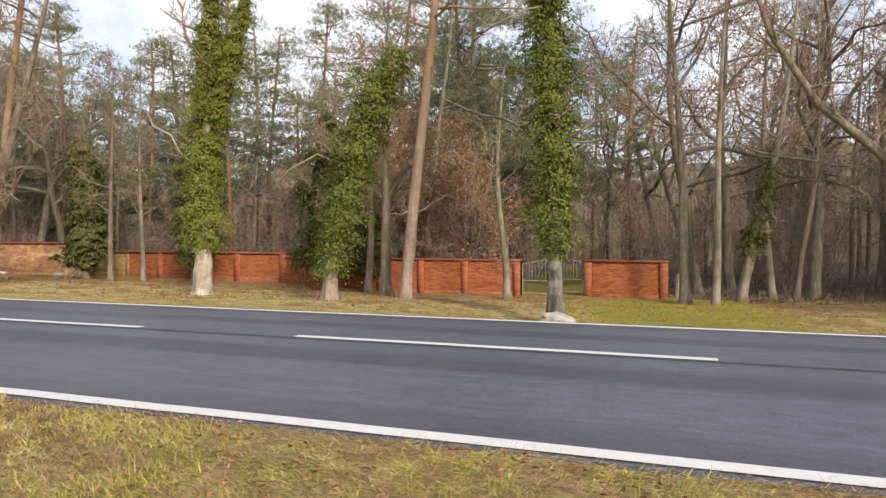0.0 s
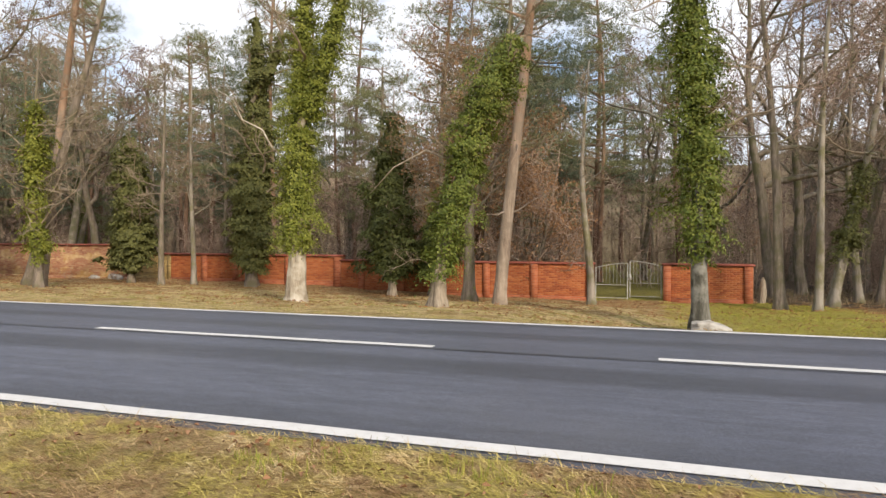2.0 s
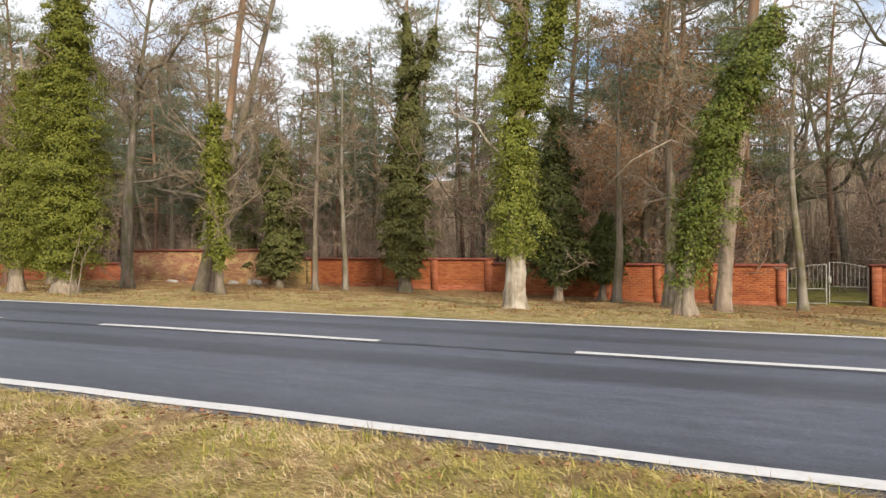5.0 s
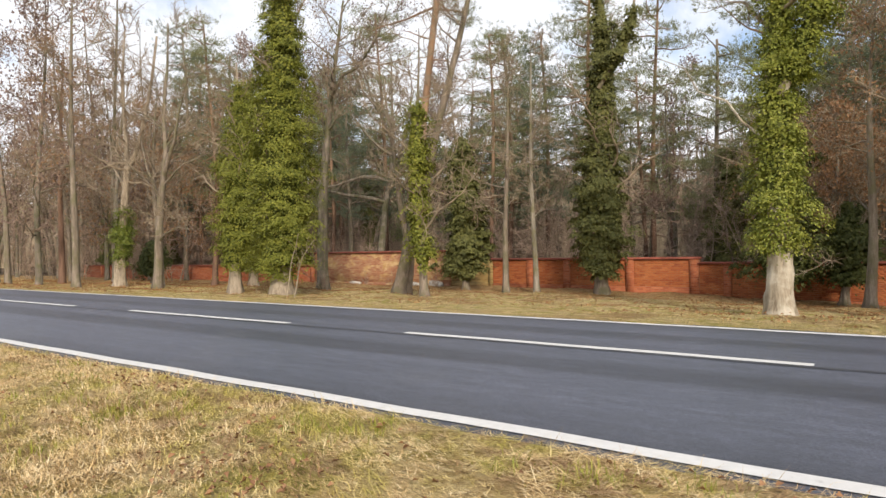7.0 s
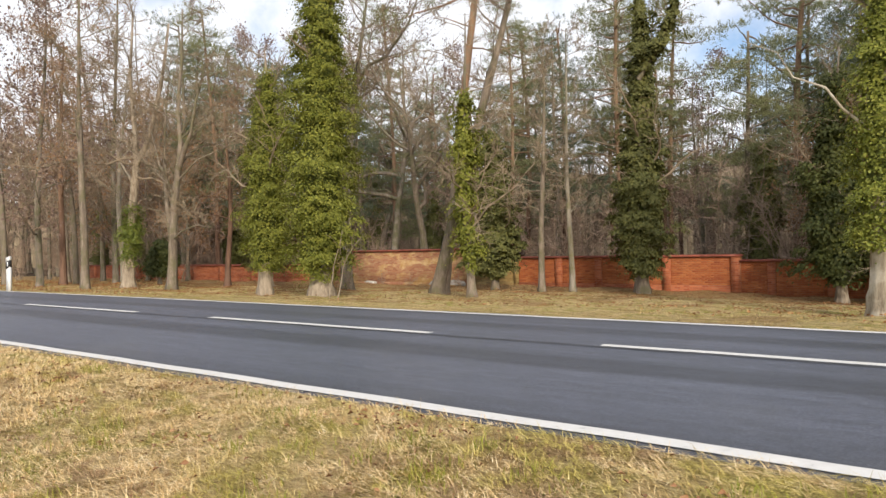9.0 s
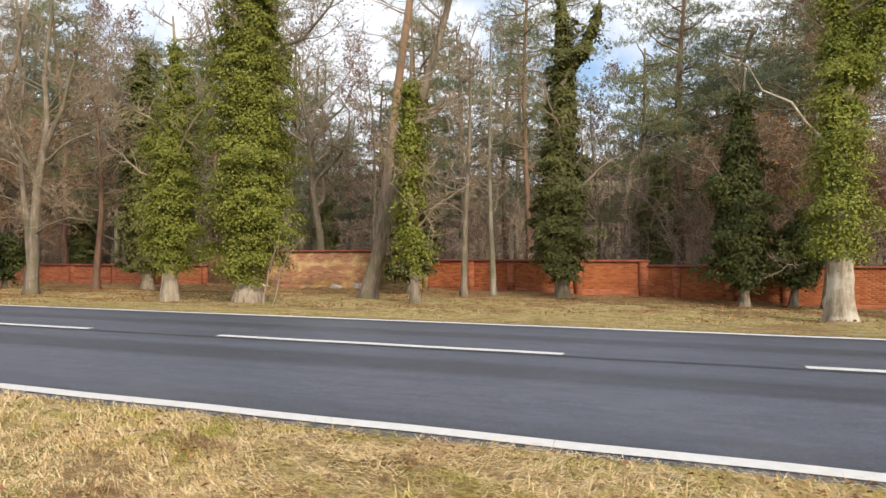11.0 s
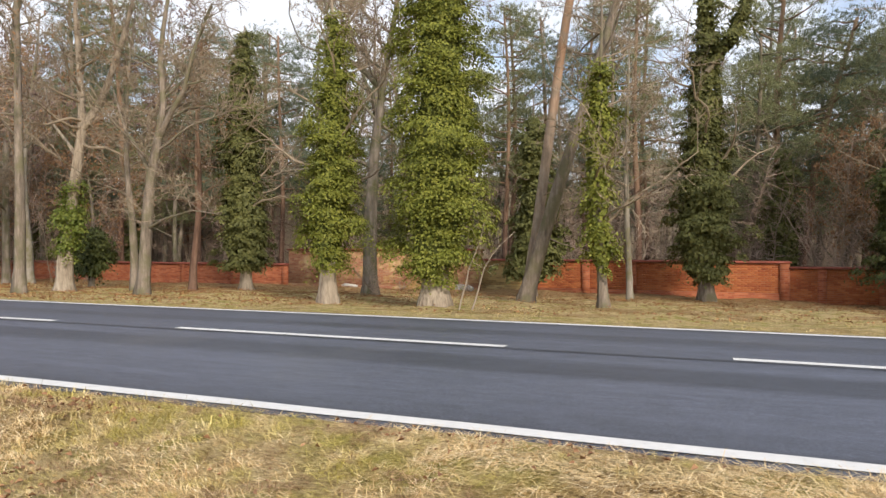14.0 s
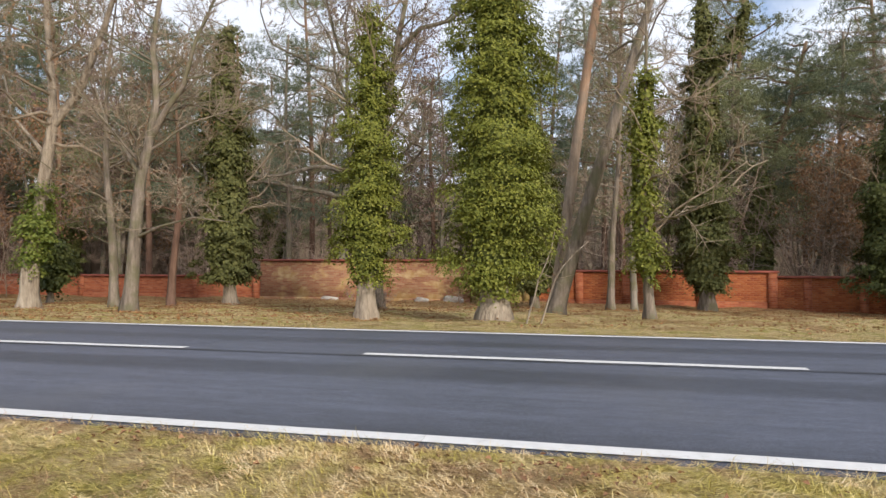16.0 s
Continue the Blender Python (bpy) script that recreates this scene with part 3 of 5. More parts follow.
broken_post(0.55, 28.2)


def gate_leaf(x_hinge, x_mid, label):
    """One leaf of the metal gate; the top bar rises towards the middle."""
    z0 = at_ground(x_hinge, WY) + 0.08
    root = tagged(new("metal_gate"), label, "gate", "gate leaves")
    root.location = (x_hinge, WY + 0.18, z0)
    d = x_mid - x_hinge
    hi = lambda u: 1.36 + 0.2 * math.sin(u * math.pi / 2)
    bar = lambda name, pts, r: part(name, Buf().tube(pts, [r] * len(pts), 6), m_gate, root)
    us = np.linspace(0, 1, 9)
    bar("top_rail", [(d * u, 0, hi(u)) for u in us], 0.017)
    bar("bottom_rail", [(0, 0, 0.06), (d, 0, 0.06)], 0.015)
    bar("middle_rail", [(0, 0, 0.62), (d, 0, 0.62)], 0.012)
    bar("stile", [(0, 0, 0), (0, 0, hi(0))], 0.02)
    bar("stile", [(d, 0, 0), (d, 0, hi(1))], 0.022)
    for n in range(1, 9):
        u = n / 9
        bar("bar", [(d * u, 0, 0.62), (d * u, 0, hi(u))], 0.006)
    return root


gate_leaf(-5.98, -4.66, "white-painted metal gate leaf, closed, with arched top")
gl = gate_leaf(-3.3, -4.56, "white-painted metal gate leaf, closed, with arched top")
part("lock_plate", Buf().box(-1.32, -1.2, -0.05, 0.05, 0.75, 1.0), m_gate, gl, "white lock box")


def delineator(x, y):
    """Roadside marker post with a sloped black band."""
    root = tagged(new("marker_post"), "white plastic roadside marker post with black band and reflector", "marker post")
    root.matrix_world = pose(x, y, at_ground(x, y), 0, 0, 20)
    w, d = 0.07, 0.05

    def prism(name, z0, z1, slope0, slope1, mat, grow=0.0):
        b = Buf()
        a, c = w + grow, d + grow
        v = [(-a, -c), (a, -c), (a * 0.6, c), (-a * 0.6, c)]
        b.add([(px, py, z0 + slope0 * px) for px, py in v] + [(px, py, z1 + slope1 * px) for px, py in v],
              [(0, 3, 2, 1), (4, 5, 6, 7), (0, 1, 5, 4), (1, 2, 6, 5), (2, 3, 7, 6), (3, 0, 4, 7)])
        return part(name, b, mat, root)

    prism("body", -0.1, 0.72, 0, 0.6, m_white)
    band = prism("band", 0.722, 0.93, 0.6, 0.6, m_black)
    prism("cap", 0.932, 1.06, 0.6, 0.35, m_white)
    part("reflector", Buf().box(-0.02, 0.02, -0.06, -0.051, 0.77, 0.9), m_reflector, band, "silver reflector")


delineator(-35.75, 8.32)

# ---- trees ----


def wander(rng, start, heading, length, steps, bend=0.25, lift=0.0):
    """A crooked line: a stem or bough."""
    p, d = np.array(start, float), unit(np.array(heading, float))
    out = [p.copy()]
    for _ in range(steps):
        d = unit(d + rng.normal(0, bend, 3) + (0, 0, lift))
        p = p + d * length / steps
        out.append(p.copy())
    return np.array(out)


def stem(buf, axis, r0, r1, sides=10, flare=0.5, rng=None, lumps=0.05):
    """A trunk along an axis with flared, lumpy roots."""
    a = np.asarray(axis, float)
    s = np.concatenate([[0, 0.01, 0.02, 0.03, 0.042, 0.055, 0.07, 0.085, 0.105, 0.13], np.linspace(0.16, 1, 12)])
    t = np.linspace(0, 1, len(a))
    pts = np.stack([np.interp(s, t, a[:, i]) for i in range(3)], 1)
    high = pts[:, 2] - pts[0, 2]
    r = r0 + (r1 - r0) * s + flare * r0 * np.exp(-high / 0.26)
    pts[0, 2] -= 0.3
    buf.tube(pts, r, sides)
    v = buf.v[-1]
    g = rng or np.random.default_rng(1)
    ph = g.uniform(0, 6, 4)
    body = v[: len(pts) * sides].reshape(len(pts), sides, 3)
    ang = np.arange(sides) * 2 * np.pi / sides
    root = np.exp(-np.maximum(high, 0) / 0.3)[:, None]
    sc = 1 + lumps * np.sin(ang[None] * 3 + ph[0] + high[:, None] * 1.5) + 0.24 * root * np.sin(ang[None] * 5 + ph[1])
    # burrs and knots on the lower stem
    for _ in range(7):
        kh, ka, kr = g.uniform(0.15, 2.4), g.uniform(0, 6.28), g.uniform(0.08, 0.2)
        gap = np.abs((ang[None] - ka + np.pi) % (2 * np.pi) - np.pi)
        sc = sc + lumps * 2.2 * np.exp(-((high[:, None] - kh) / kr) ** 2 - (gap / 0.5) ** 2)
    body[:] = pts[:, None] + (body - pts[:, None]) * sc[..., None]


def along(axis, s):
    a = np.asarray(axis, float)
    t = np.linspace(0, 1, len(a))
    return np.stack([np.interp(s, t, a[:, i]) for i in range(3)], -1)


def boughs(rng, limbs, twigs, axis, h0, count, length, r, rise=0.5, twig_n=7, fine_n=5, bend=0.22, spread=None, ends=None, fine=0.008):
    """Limbs, branches and twigs from a trunk; gathers the twig ends."""
    for i in range(count):
        s = h0 + (1 - h0) * (i + rng.uniform(0, 1)) / count
        p = along(axis, min(s, 0.99))
        th = rng.uniform(0, 2 * np.pi) if spread is None else rng.uniform(*spread)
        up = rise * rng.uniform(0.4, 1.5)
        L = length * rng.uniform(0.6, 1.15) * (1.15 - 0.6 * s)
        rr = r * (1.15 - 0.75 * s)
        line = wander(rng, p, (math.cos(th), math.sin(th), up), L, 6, bend, 0.05)
        limbs.tube(line, np.linspace(rr, rr * 0.25, 7), 5)
        for _ in range(twig_n):
            u = rng.uniform(0.25, 1)
            q = along(line, u)
            d = unit(line[-1] - line[0]) * 0.7 + rng.normal(0, 0.6, 3) + (0, 0, 0.25)
            l2 = L * rng.uniform(0.25, 0.5)
            sub = wander(rng, q, d, l2, 3, bend * 1.2, 0.06)
            twigs.tube(sub, np.linspace(max(rr * 0.32, fine * 1.5), max(rr * 0.1, fine), 4), 3, False)
            if ends is not None:
                ends.append(sub[-1])
            u2 = rng.uniform(0.2, 1, fine_n)
            q2 = along(sub, u2)
            d2 = unit(unit(sub[-1] - sub[0]) * 0.6 + rng.normal(0, 0.65, (fine_n, 3)) + (0, 0, 0.12))
            w2 = unit(np.cross(d2, rng.normal(0, 1, (fine_n, 3)))) * fine
            e2 = q2 + d2 * (l2 * rng.uniform(0.3, 0.75, fine_n))[:, None]
            twigs.add(np.stack([q2 - w2, q2 + w2, e2], 1).reshape(-1, 3), None, np.arange(fine_n * 3).reshape(-1, 3))
            if ends is not None:
                ends.extend(e2[:4])


def tree_root(name, x, y, label, category="tree", group=""):
    root = tagged(new(name), label, category, group)
    root.location = (x, y, at_ground(x, y))
    return root


def ivy_leaves(rng, axis, profile, per_m2=9.0, per_clump=110, leaf=0.1, clump=0.35, tier=0.0, ragged=1.35):
    """Overlapping clumps of ivy leaves round an axis; profile = (height, radius) pairs."""
    hs, rs = np.array(profile, float).T
    h = np.linspace(hs[0], hs[-1], 200)
    wgt = np.interp(h, hs, rs) + 0.05
    area = float(np.sum(wgt) * (h[1] - h[0]) * 2 * np.pi)
    n = int(area * per_m2)
    hh = rng.choice(h, n, p=wgt / wgt.sum()) + rng.uniform(-0.05, 0.05, n)
    th = rng.uniform(0, 2 * np.pi, n)
    if tier:
        wave = 0.5 * np.sin(th * 2 + 1) + 0.35 * np.sin(th * 5 + hh * 0.7)
        hh = np.round(hh / tier + wave) * tier - wave * tier + rng.normal(0, 0.06, n)
        hh = np.clip(hh, hs[0], hs[-1])
    lump = 1 + 0.16 * np.sin(th * 2 + hh * 1.1) + 0.12 * np.sin(th * 3 - hh * 2.3 + 1) + 0.1 * np.sin(hh * 3.7 + th)
    r = np.interp(hh, hs, rs) * np.maximum(0.35, 1 + ragged * (lump - 1)) * rng.uniform(1.1 - 0.33 * ragged, 1.0, n) * (1 + 0.42 * (rng.random(n) > 0.88) * rng.random(n))
    tops = np.asarray(axis, float)
    c = np.stack([np.interp(hh, tops[:, 2], tops[:, i]) for i in range(3)], 1)
    c[:, 2] = hh
    out = np.stack([np.cos(th), np.sin(th), np.zeros(n)], 1)
    c += out * r[:, None]
    m = n * per_clump
    o = np.repeat(out, per_clump, 0)
    side = np.stack([-o[:, 1], o[:, 0], np.zeros(m)], 1)
    cs = clump * rng.uniform(0.6, 1.35, n).repeat(per_clump)
    # each spray is a drooping shelf: wide along the stem's girth, thin, hanging at its rim
    u, w = rng.normal(0, 0.62, m), rng.uniform(-0.6, 1.0, m)
    rim = np.clip(u * u * 0.55 + np.maximum(w, 0) ** 2 * 0.75, 0, 1.6)
    pos = np.repeat(c, per_clump, 0) + side * (u * cs)[:, None] + o * (w * cs * 0.72)[:, None]
    pos[:, 2] += cs * (0.3 - 0.62 * rim) + rng.normal(0, 0.16, m) * cs
    nrm = unit(o * (0.35 + 0.75 * np.maximum(w, 0))[:, None] + side * (u * 0.45)[:, None] + rng.normal(0, 0.3, (m, 3)) + (0, 0, 0.72))
    down = unit(o * 0.65 + side * (u * 0.5)[:, None] + rng.normal(0, 0.4, (m, 3)) + (0, 0, -0.5))
    down = unit(down - nrm * (down * nrm).sum(1)[:, None])
    b = Buf()
    L = leaf * rng.uniform(0.65, 1.3, m)
    leaf_faces(b, pos, down, nrm, L, L * rng.uniform(0.75, 1.0, m))
    # the bed of larger, older leaves close to the stem
    q = int(area * 150)
    hb, tb = rng.choice(h, q, p=wgt / wgt.sum()), rng.uniform(0, 2 * np.pi, q)
    rb = np.interp(hb, hs, rs) * rng.uniform(0.5, 0.74, q)
    ob = np.stack([np.cos(tb), np.sin(tb), np.zeros(q)], 1)
    pb = np.stack([np.interp(hb, tops[:, 2], tops[:, i]) for i in range(2)] + [hb], 1) + ob * rb[:, None]
    nb = unit(ob + rng.normal(0, 0.35, (q, 3)) + (0, 0, 0.35))
    db = unit(rng.normal(0, 0.5, (q, 3)) + (0, 0, -0.8))
    db = unit(db - nb * (db * nb).sum(1)[:, None])
    Lb = leaf * 1.45 * rng.uniform(0.7, 1.2, q)
    leaf_faces(b, pb, db, nb, Lb, Lb * 0.95)
    return b


def ivy_tree(x, y, label, axis, r0, r1, profile, bark, ivy, seed, limbs_at=None, limb_len=2.5, limb_n=8, leaf=0.08, per_m2=7, extra=(), twig_n=6, name="ivy_clad_tree", core=0.45, fine_n=9, tier=0.0, ragged=1.35):
    """A trunk wrapped in ivy. axis: stem line from the ground; extra: more ivy-clad stems as (axis, r0, r1, profile)."""
    rng = np.random.default_rng(seed)
    root = tree_root(name, x, y, label)
    tb, ib, lb, wb = Buf(), None, Buf(), Buf()
    cb = Buf()
    for n, (ax, a0, a1, prof) in enumerate([(axis, r0, r1, profile), *extra]):
        ax = np.asarray(ax, float)
        if n == 0:
            stem(tb, ax, a0, a1 * 0.35, 15, 0.5, rng, 0.08)
        else:
            tb.tube(ax, np.linspace(a0, a1, len(ax)), 7)
        if prof:
            p = ivy_leaves(rng, ax, prof, per_m2, leaf=leaf, tier=tier, ragged=ragged)
            if ib is None:
                ib = p
            else:
                ib.add(np.vstack(p.v), None, np.vstack(p.t))
            # solid added tube: blocks the view through, coloured as the shade behind the leaves
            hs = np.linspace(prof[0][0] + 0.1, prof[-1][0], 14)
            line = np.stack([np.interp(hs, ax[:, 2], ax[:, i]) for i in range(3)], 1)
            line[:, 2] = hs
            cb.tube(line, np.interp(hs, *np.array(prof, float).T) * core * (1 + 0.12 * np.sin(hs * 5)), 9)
    part("trunk", tb, bark, root, smooth=True)
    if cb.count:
        part("ivy_core", cb, m_ivy_core, root, "solid core coloured as the shade inside the ivy")
    if ib is not None:
        part("ivy", ib, ivy, root, "glossy evergreen ivy leaves")
    if limbs_at is not None:
        boughs(rng, lb, wb, axis, limbs_at, limb_n, limb_len, r0 * 0.3, 0.35, twig_n, fine_n)
        tagged(part("branchwork", lb, m_twig, root), kind="stuff")
        tagged(part("twigwork", wb, m_twig, root), kind="stuff")
    return root


def needles(rng, centres, size, per_clump, needle, width):
    """Tufts of pine needles in flattened clumps."""
    n = len(centres)
    m = n * per_clump
    # needles sit in tufts, tufts in flat pads that dish upwards
    tuft = 9
    k = m // tuft + 1
    owner = np.arange(k) % n
    at = unit(rng.normal(0, 1, (k, 3))) * (rng.uniform(0, 1, k) ** 0.45)[:, None] * (size * rng.uniform(0.6, 1.35, n))[owner][:, None]
    at[:, 2] = at[:, 2] * 0.2 + 0.1 * (at[:, 0] ** 2 + at[:, 1] ** 2)
    order = np.repeat(np.arange(k), tuft)[:m]
    off = at[order] + rng.normal(0, 0.05, (m, 3))
    centres = np.asarray(centres)[owner[order]]
    pos = centres + off
    d = unit(off * 0.35 + rng.normal(0, 0.5, (m, 3)) + (0, 0, 0.35))
    s = unit(np.cross(d, rng.normal(0, 1, (m, 3))))
    L, W = needle * rng.uniform(0.6, 1.3, m)[:, None], width
    v = np.stack([pos - s * W, pos + s * W, pos + d * L], 1).reshape(-1, 3)
    b = Buf()
    b.add(v, None, np.arange(m * 3).reshape(-1, 3))
    return b


def pine_tree(x, y, label, axis, r0, r1, seed, bark, needle_mat, crown=0.55, clumps=26, reach=2.6, size=0.75, per_clump=120, stubs=6, needle=0.22, width=0.01, name="pine_tree"):
    rng = np.random.default_rng(seed)
    root = tree_root(name, x, y, label)
    tb, lb = Buf(), Buf()
    ax = np.asarray(axis, float)
    stem(tb, ax, r0, r1, 9, 0.35, rng, 0.04)
    part("trunk", tb, bark, root, smooth=True)
    cs = []
    for i in range(clumps):
        s = crown + (1 - crown) * (i + rng.uniform(0, 1)) / clumps
        p = along(ax, min(s, 1))
        th = rng.uniform(0, 2 * np.pi)
        L = reach * rng.uniform(0.35, 1.05) * (1.2 - 0.75 * (s - crown) / (1 - crown))
        line = wander(rng, p, (math.cos(th), math.sin(th), rng.uniform(-0.15, 0.35)), L, 5, 0.17, 0.02)
        lb.tube(line, np.linspace(r0 * 0.3, 0.018, 6), 4)
        cs += [line[-1], line[-1] + rng.normal(0, 0.45, 3) * (1, 1, 0.4)]
        if L > 1.6:
            cs.append(line[3] + rng.normal(0, 0.3, 3))
    for i in range(stubs):
        p = along(ax, rng.uniform(0.12, crown))
        th = rng.uniform(0, 2 * np.pi)
        lb.tube(wander(rng, p, (math.cos(th), math.sin(th), rng.uniform(-0.3, 0.3)), rng.uniform(0.5, 2.0), 4, 0.25), np.linspace(0.035, 0.008, 5), 4)
    tagged(part("branchwork", lb, bark, root), kind="stuff")
    part("crown", needles(rng, np.array(cs), size, per_clump, needle, width), needle_mat, root, "clumps of green needles")
    return root


def bare_tree(x, y, label, axis, r0, r1, seed, bark, twig_mat=None, h0=0.35, count=14, length=3.0, leaves=None, leaf_n=3, twig_n=9, fine_n=11, leaf=0.09, extra=(), name="bare_tree", rise=0.6, sides=9, fine=0.009):
    rng = np.random.default_rng(seed)
    root = tree_root(name, x, y, label)
    tb, lb, wb, ends = Buf(), Buf(), Buf(), []
    ax = np.asarray(axis, float)
    stem(tb, ax, r0, r1 * 0.35, sides, 0.4, rng)
    boughs(rng, lb, wb, ax, h0, int(count * 1.35), length, r0 * 0.27, rise, twig_n, fine_n, ends=ends, fine=fine)
    for line, a0, a1, n in extra:
        line = np.asarray(line, float)
        tb.tube(line, np.linspace(a0, a1, len(line)), 7)
        if n:
            boughs(rng, lb, wb, line, 0.3, n, length * 0.6, a0 * 0.4, rise, twig_n, fine_n, ends=ends)
    part("trunk", tb, bark, root, smooth=True)
    tagged(part("branchwork", lb, bark, root), kind="stuff")
    tagged(part("twigwork", wb, twig_mat or m_twig, root), kind="stuff")
    if leaves is not None:
        e = np.array(ends)
        pos = np.repeat(e, leaf_n, 0) + rng.normal(0, 0.16, (len(e) * leaf_n, 3))
        m = len(pos)
        b = Buf()
        d = unit(rng.normal(0, 0.6, (m, 3)) + (0, 0, -0.6))
        L = leaf * rng.uniform(0.6, 1.4, m)
        leaf_faces(b, pos, d, unit(rng.normal(0, 1, (m, 3))), L, L * 0.6)
        part("foliage", b, leaves, root, "withered brown leaves")
    return root


def lean_axis(h, dx=0.0, dy=0.0, wave=0.0, seed=0, n=9, power=1.0):
    """A stem line from the ground to height h, ending dx, dy off."""
    g = np.random.default_rng(seed)
    z = np.linspace(0, h, n)
    s = (z / h) ** power
    p1, p2 = g.uniform(0, 6, 2)
    wx = wave * (np.sin(s * 5 + p1) - np.sin(p1)) * np.minimum(1, s * 3)
    wy = wave * (np.sin(s * 4 + p2) - np.sin(p2)) * np.minimum(1, s * 3)
    return np.stack([dx * s + wx, dy * s + wy, z], 1)


# the row of trees on the far verge
ivy_tree(-13.55, 15.85, "tall ivy-clad tree with a pale bare trunk foot", lean_axis(12, 0.1, 0.2, 0.08, 1), 0.27, 0.12,
         [(1.35, 0.25), (1.6, 0.47), (2.5, 0.58), (4, 0.55), (5.5, 0.47), (7, 0.38), (9, 0.33), (11, 0.2)], m_bark_lichen, m_ivy_bright, 11, 0.5, 2.6, 9, leaf=0.056, per_m2=8, core=0.42, ragged=1.8,
         extra=[([(-0.2, 0, 4.0), (-0.7, -0.2, 4.5), (-1.0, -0.2, 5.0), (-1.6, -0.3, 5.3), (-1.9, -0.3, 5.9), (-2.6, -0.3, 6.3)], 0.035, 0.008, None), ([(0.05, 0, 5.0), (0.45, 0.1, 5.8), (0.9, 0.1, 6.9), (1.3, 0.2, 8.5), (1.5, 0.2, 10)], 0.12, 0.06, [(5.2, 0.25), (6.2, 0.4), (7.5, 0.42), (9.5, 0.2)])])
ivy_tree(-9.4, 16.25, "leaning ivy-covered tree with a short pale foot", [(0, 0, 0), (0.02, 0, 0.8), (0.25, 0.05, 2.0), (0.55, 0.1, 3.3), (0.95, 0.1, 4.8), (1.35, 0.15, 5.8), (1.85, 0.2, 6.9), (2.0, 0.2, 7.4)], 0.21, 0.1,
         [(0.75, 0.17), (1.15, 0.383), (1.8, 0.527), (3, 0.612), (4.6, 0.663), (5.8, 0.722), (6.6, 0.637), (7.2, 0.297)], m_bark_pale, m_ivy_green, 12, 0.35, 2.2, 9, leaf=0.06, per_m2=6.5, core=0.3, ragged=2.2,
         extra=[([(0.5, 0, 3.9), (-0.3, -0.2, 4.25), (-1.2, -0.3, 3.8), (-1.9, -0.3, 3.1)], 0.04, 0.01, None)])
ivy_tree(-2.8, 15.9, "tall ivy column on a dark mossy trunk", lean_axis(12.8, -0.25, 0.2, 0.1, 3), 0.2, 0.12,
         [(1.7, 0.21), (1.95, 0.455), (2.9, 0.595), (4.3, 0.63), (6, 0.574), (8, 0.525), (10, 0.385), (12, 0.175)], m_bark_spotted, m_ivy_green, 13, 0.3, 2.6, 10, leaf=0.06, per_m2=6.5, core=0.3, ragged=2.2,
         extra=[([(-0.2, -0.2, 4.7), (-1.2, -0.4, 5.2), (-2.0, -0.5, 5.4), (-3.0, -0.5, 5.9)], 0.045, 0.01, None), ([(0.1, -0.3, 4.6), (0.9, -0.6, 4.5), (1.8, -0.7, 4.6)], 0.03, 0.008, None)])
ivy_tree(-27.85, 13.75, "large tree thickly clad in ivy to the top", lean_axis(12, 0.1, 0.1, 0.05, 4), 0.32, 0.1,
         [(0.55, 0.287), (0.8, 0.779), (1.3, 0.984), (2.4, 1.082), (4, 1.066), (5.5, 0.968), (7, 0.836), (8.5, 0.656), (10, 0.451), (11.6, 0.164)], m_bark_pale, m_ivy_olive, 14, 0.6, 2.2, 6, per_m2=8.5, core=0.5, leaf=0.06, tier=0.5)
ivy_tree(-31.1, 14.3, "slim ivy-clad tree beside the large ivy tree", lean_axis(8.5, -0.1, 0.1, 0.08, 5), 0.22, 0.07,
         [(0.75, 0.25), (1.0, 0.6), (1.8, 0.74), (3, 0.7), (4.5, 0.62), (5.6, 0.45), (6.8, 0.3), (7.6, 0.15)], m_bark_pale, m_ivy_olive, 15, 0.3, 2.6, 9, tier=0.38, leaf=0.06, per_m2=8.5)
ivy_tree(-24.2, 16.65, "thin tree with ragged ivy on its stem", lean_axis(9, -0.2, 0.2, 0.12, 6), 0.13, 0.04,
         [(0.9, 0.12), (1.3, 0.32), (2.4, 0.4), (3.6, 0.34), (4.8, 0.4), (6.4, 0.18)], m_bark_grey, m_ivy_olive, 16, 0.15, 3.0, 18, per_m2=4.5, core=0.2, fine_n=14, ragged=2.2)
ivy_tree(-21.3, 25.0, "tall dark ivy tree standing by the brick wall", lean_axis(13, -0.3, 0.3, 0.15, 7), 0.26, 0.1,
         [(0.6, 0.3), (1.1, 1.0), (2.2, 1.25), (4, 1.12), (5.5, 0.95), (6.3, 0.7), (7.4, 0.85), (9, 0.55), (11, 0.38), (12.5, 0.15)], m_bark_grey, m_ivy_mid, 17, 0.25, 3.4, 14, leaf=0.1, per_m2=3.3, core=0.2, fine_n=14, ragged=2.0,
         extra=[([(0, 0, 8.5), (0.8, 0, 9.6), (1.4, 0.1, 11), (1.7, 0.1, 13)], 0.1, 0.04, [(8.8, 0.3), (10, 0.35), (11.5, 0.15)])])
ivy_tree(-14.6, 25.7, "dark evergreen ivy tree in front of the wall", lean_axis(9, 0.1, 0, 0.1, 8), 0.17, 0.06,
         [(0.7, 0.3), (1.1, 1.0), (2.2, 1.3), (3.6, 1.2), (5, 0.95), (6.6, 0.6), (8, 0.2)], m_bark_pale, m_ivy_dark, 18, 0.2, 2.8, 14, leaf=0.1, per_m2=3.6, core=0.2, ragged=1.9)
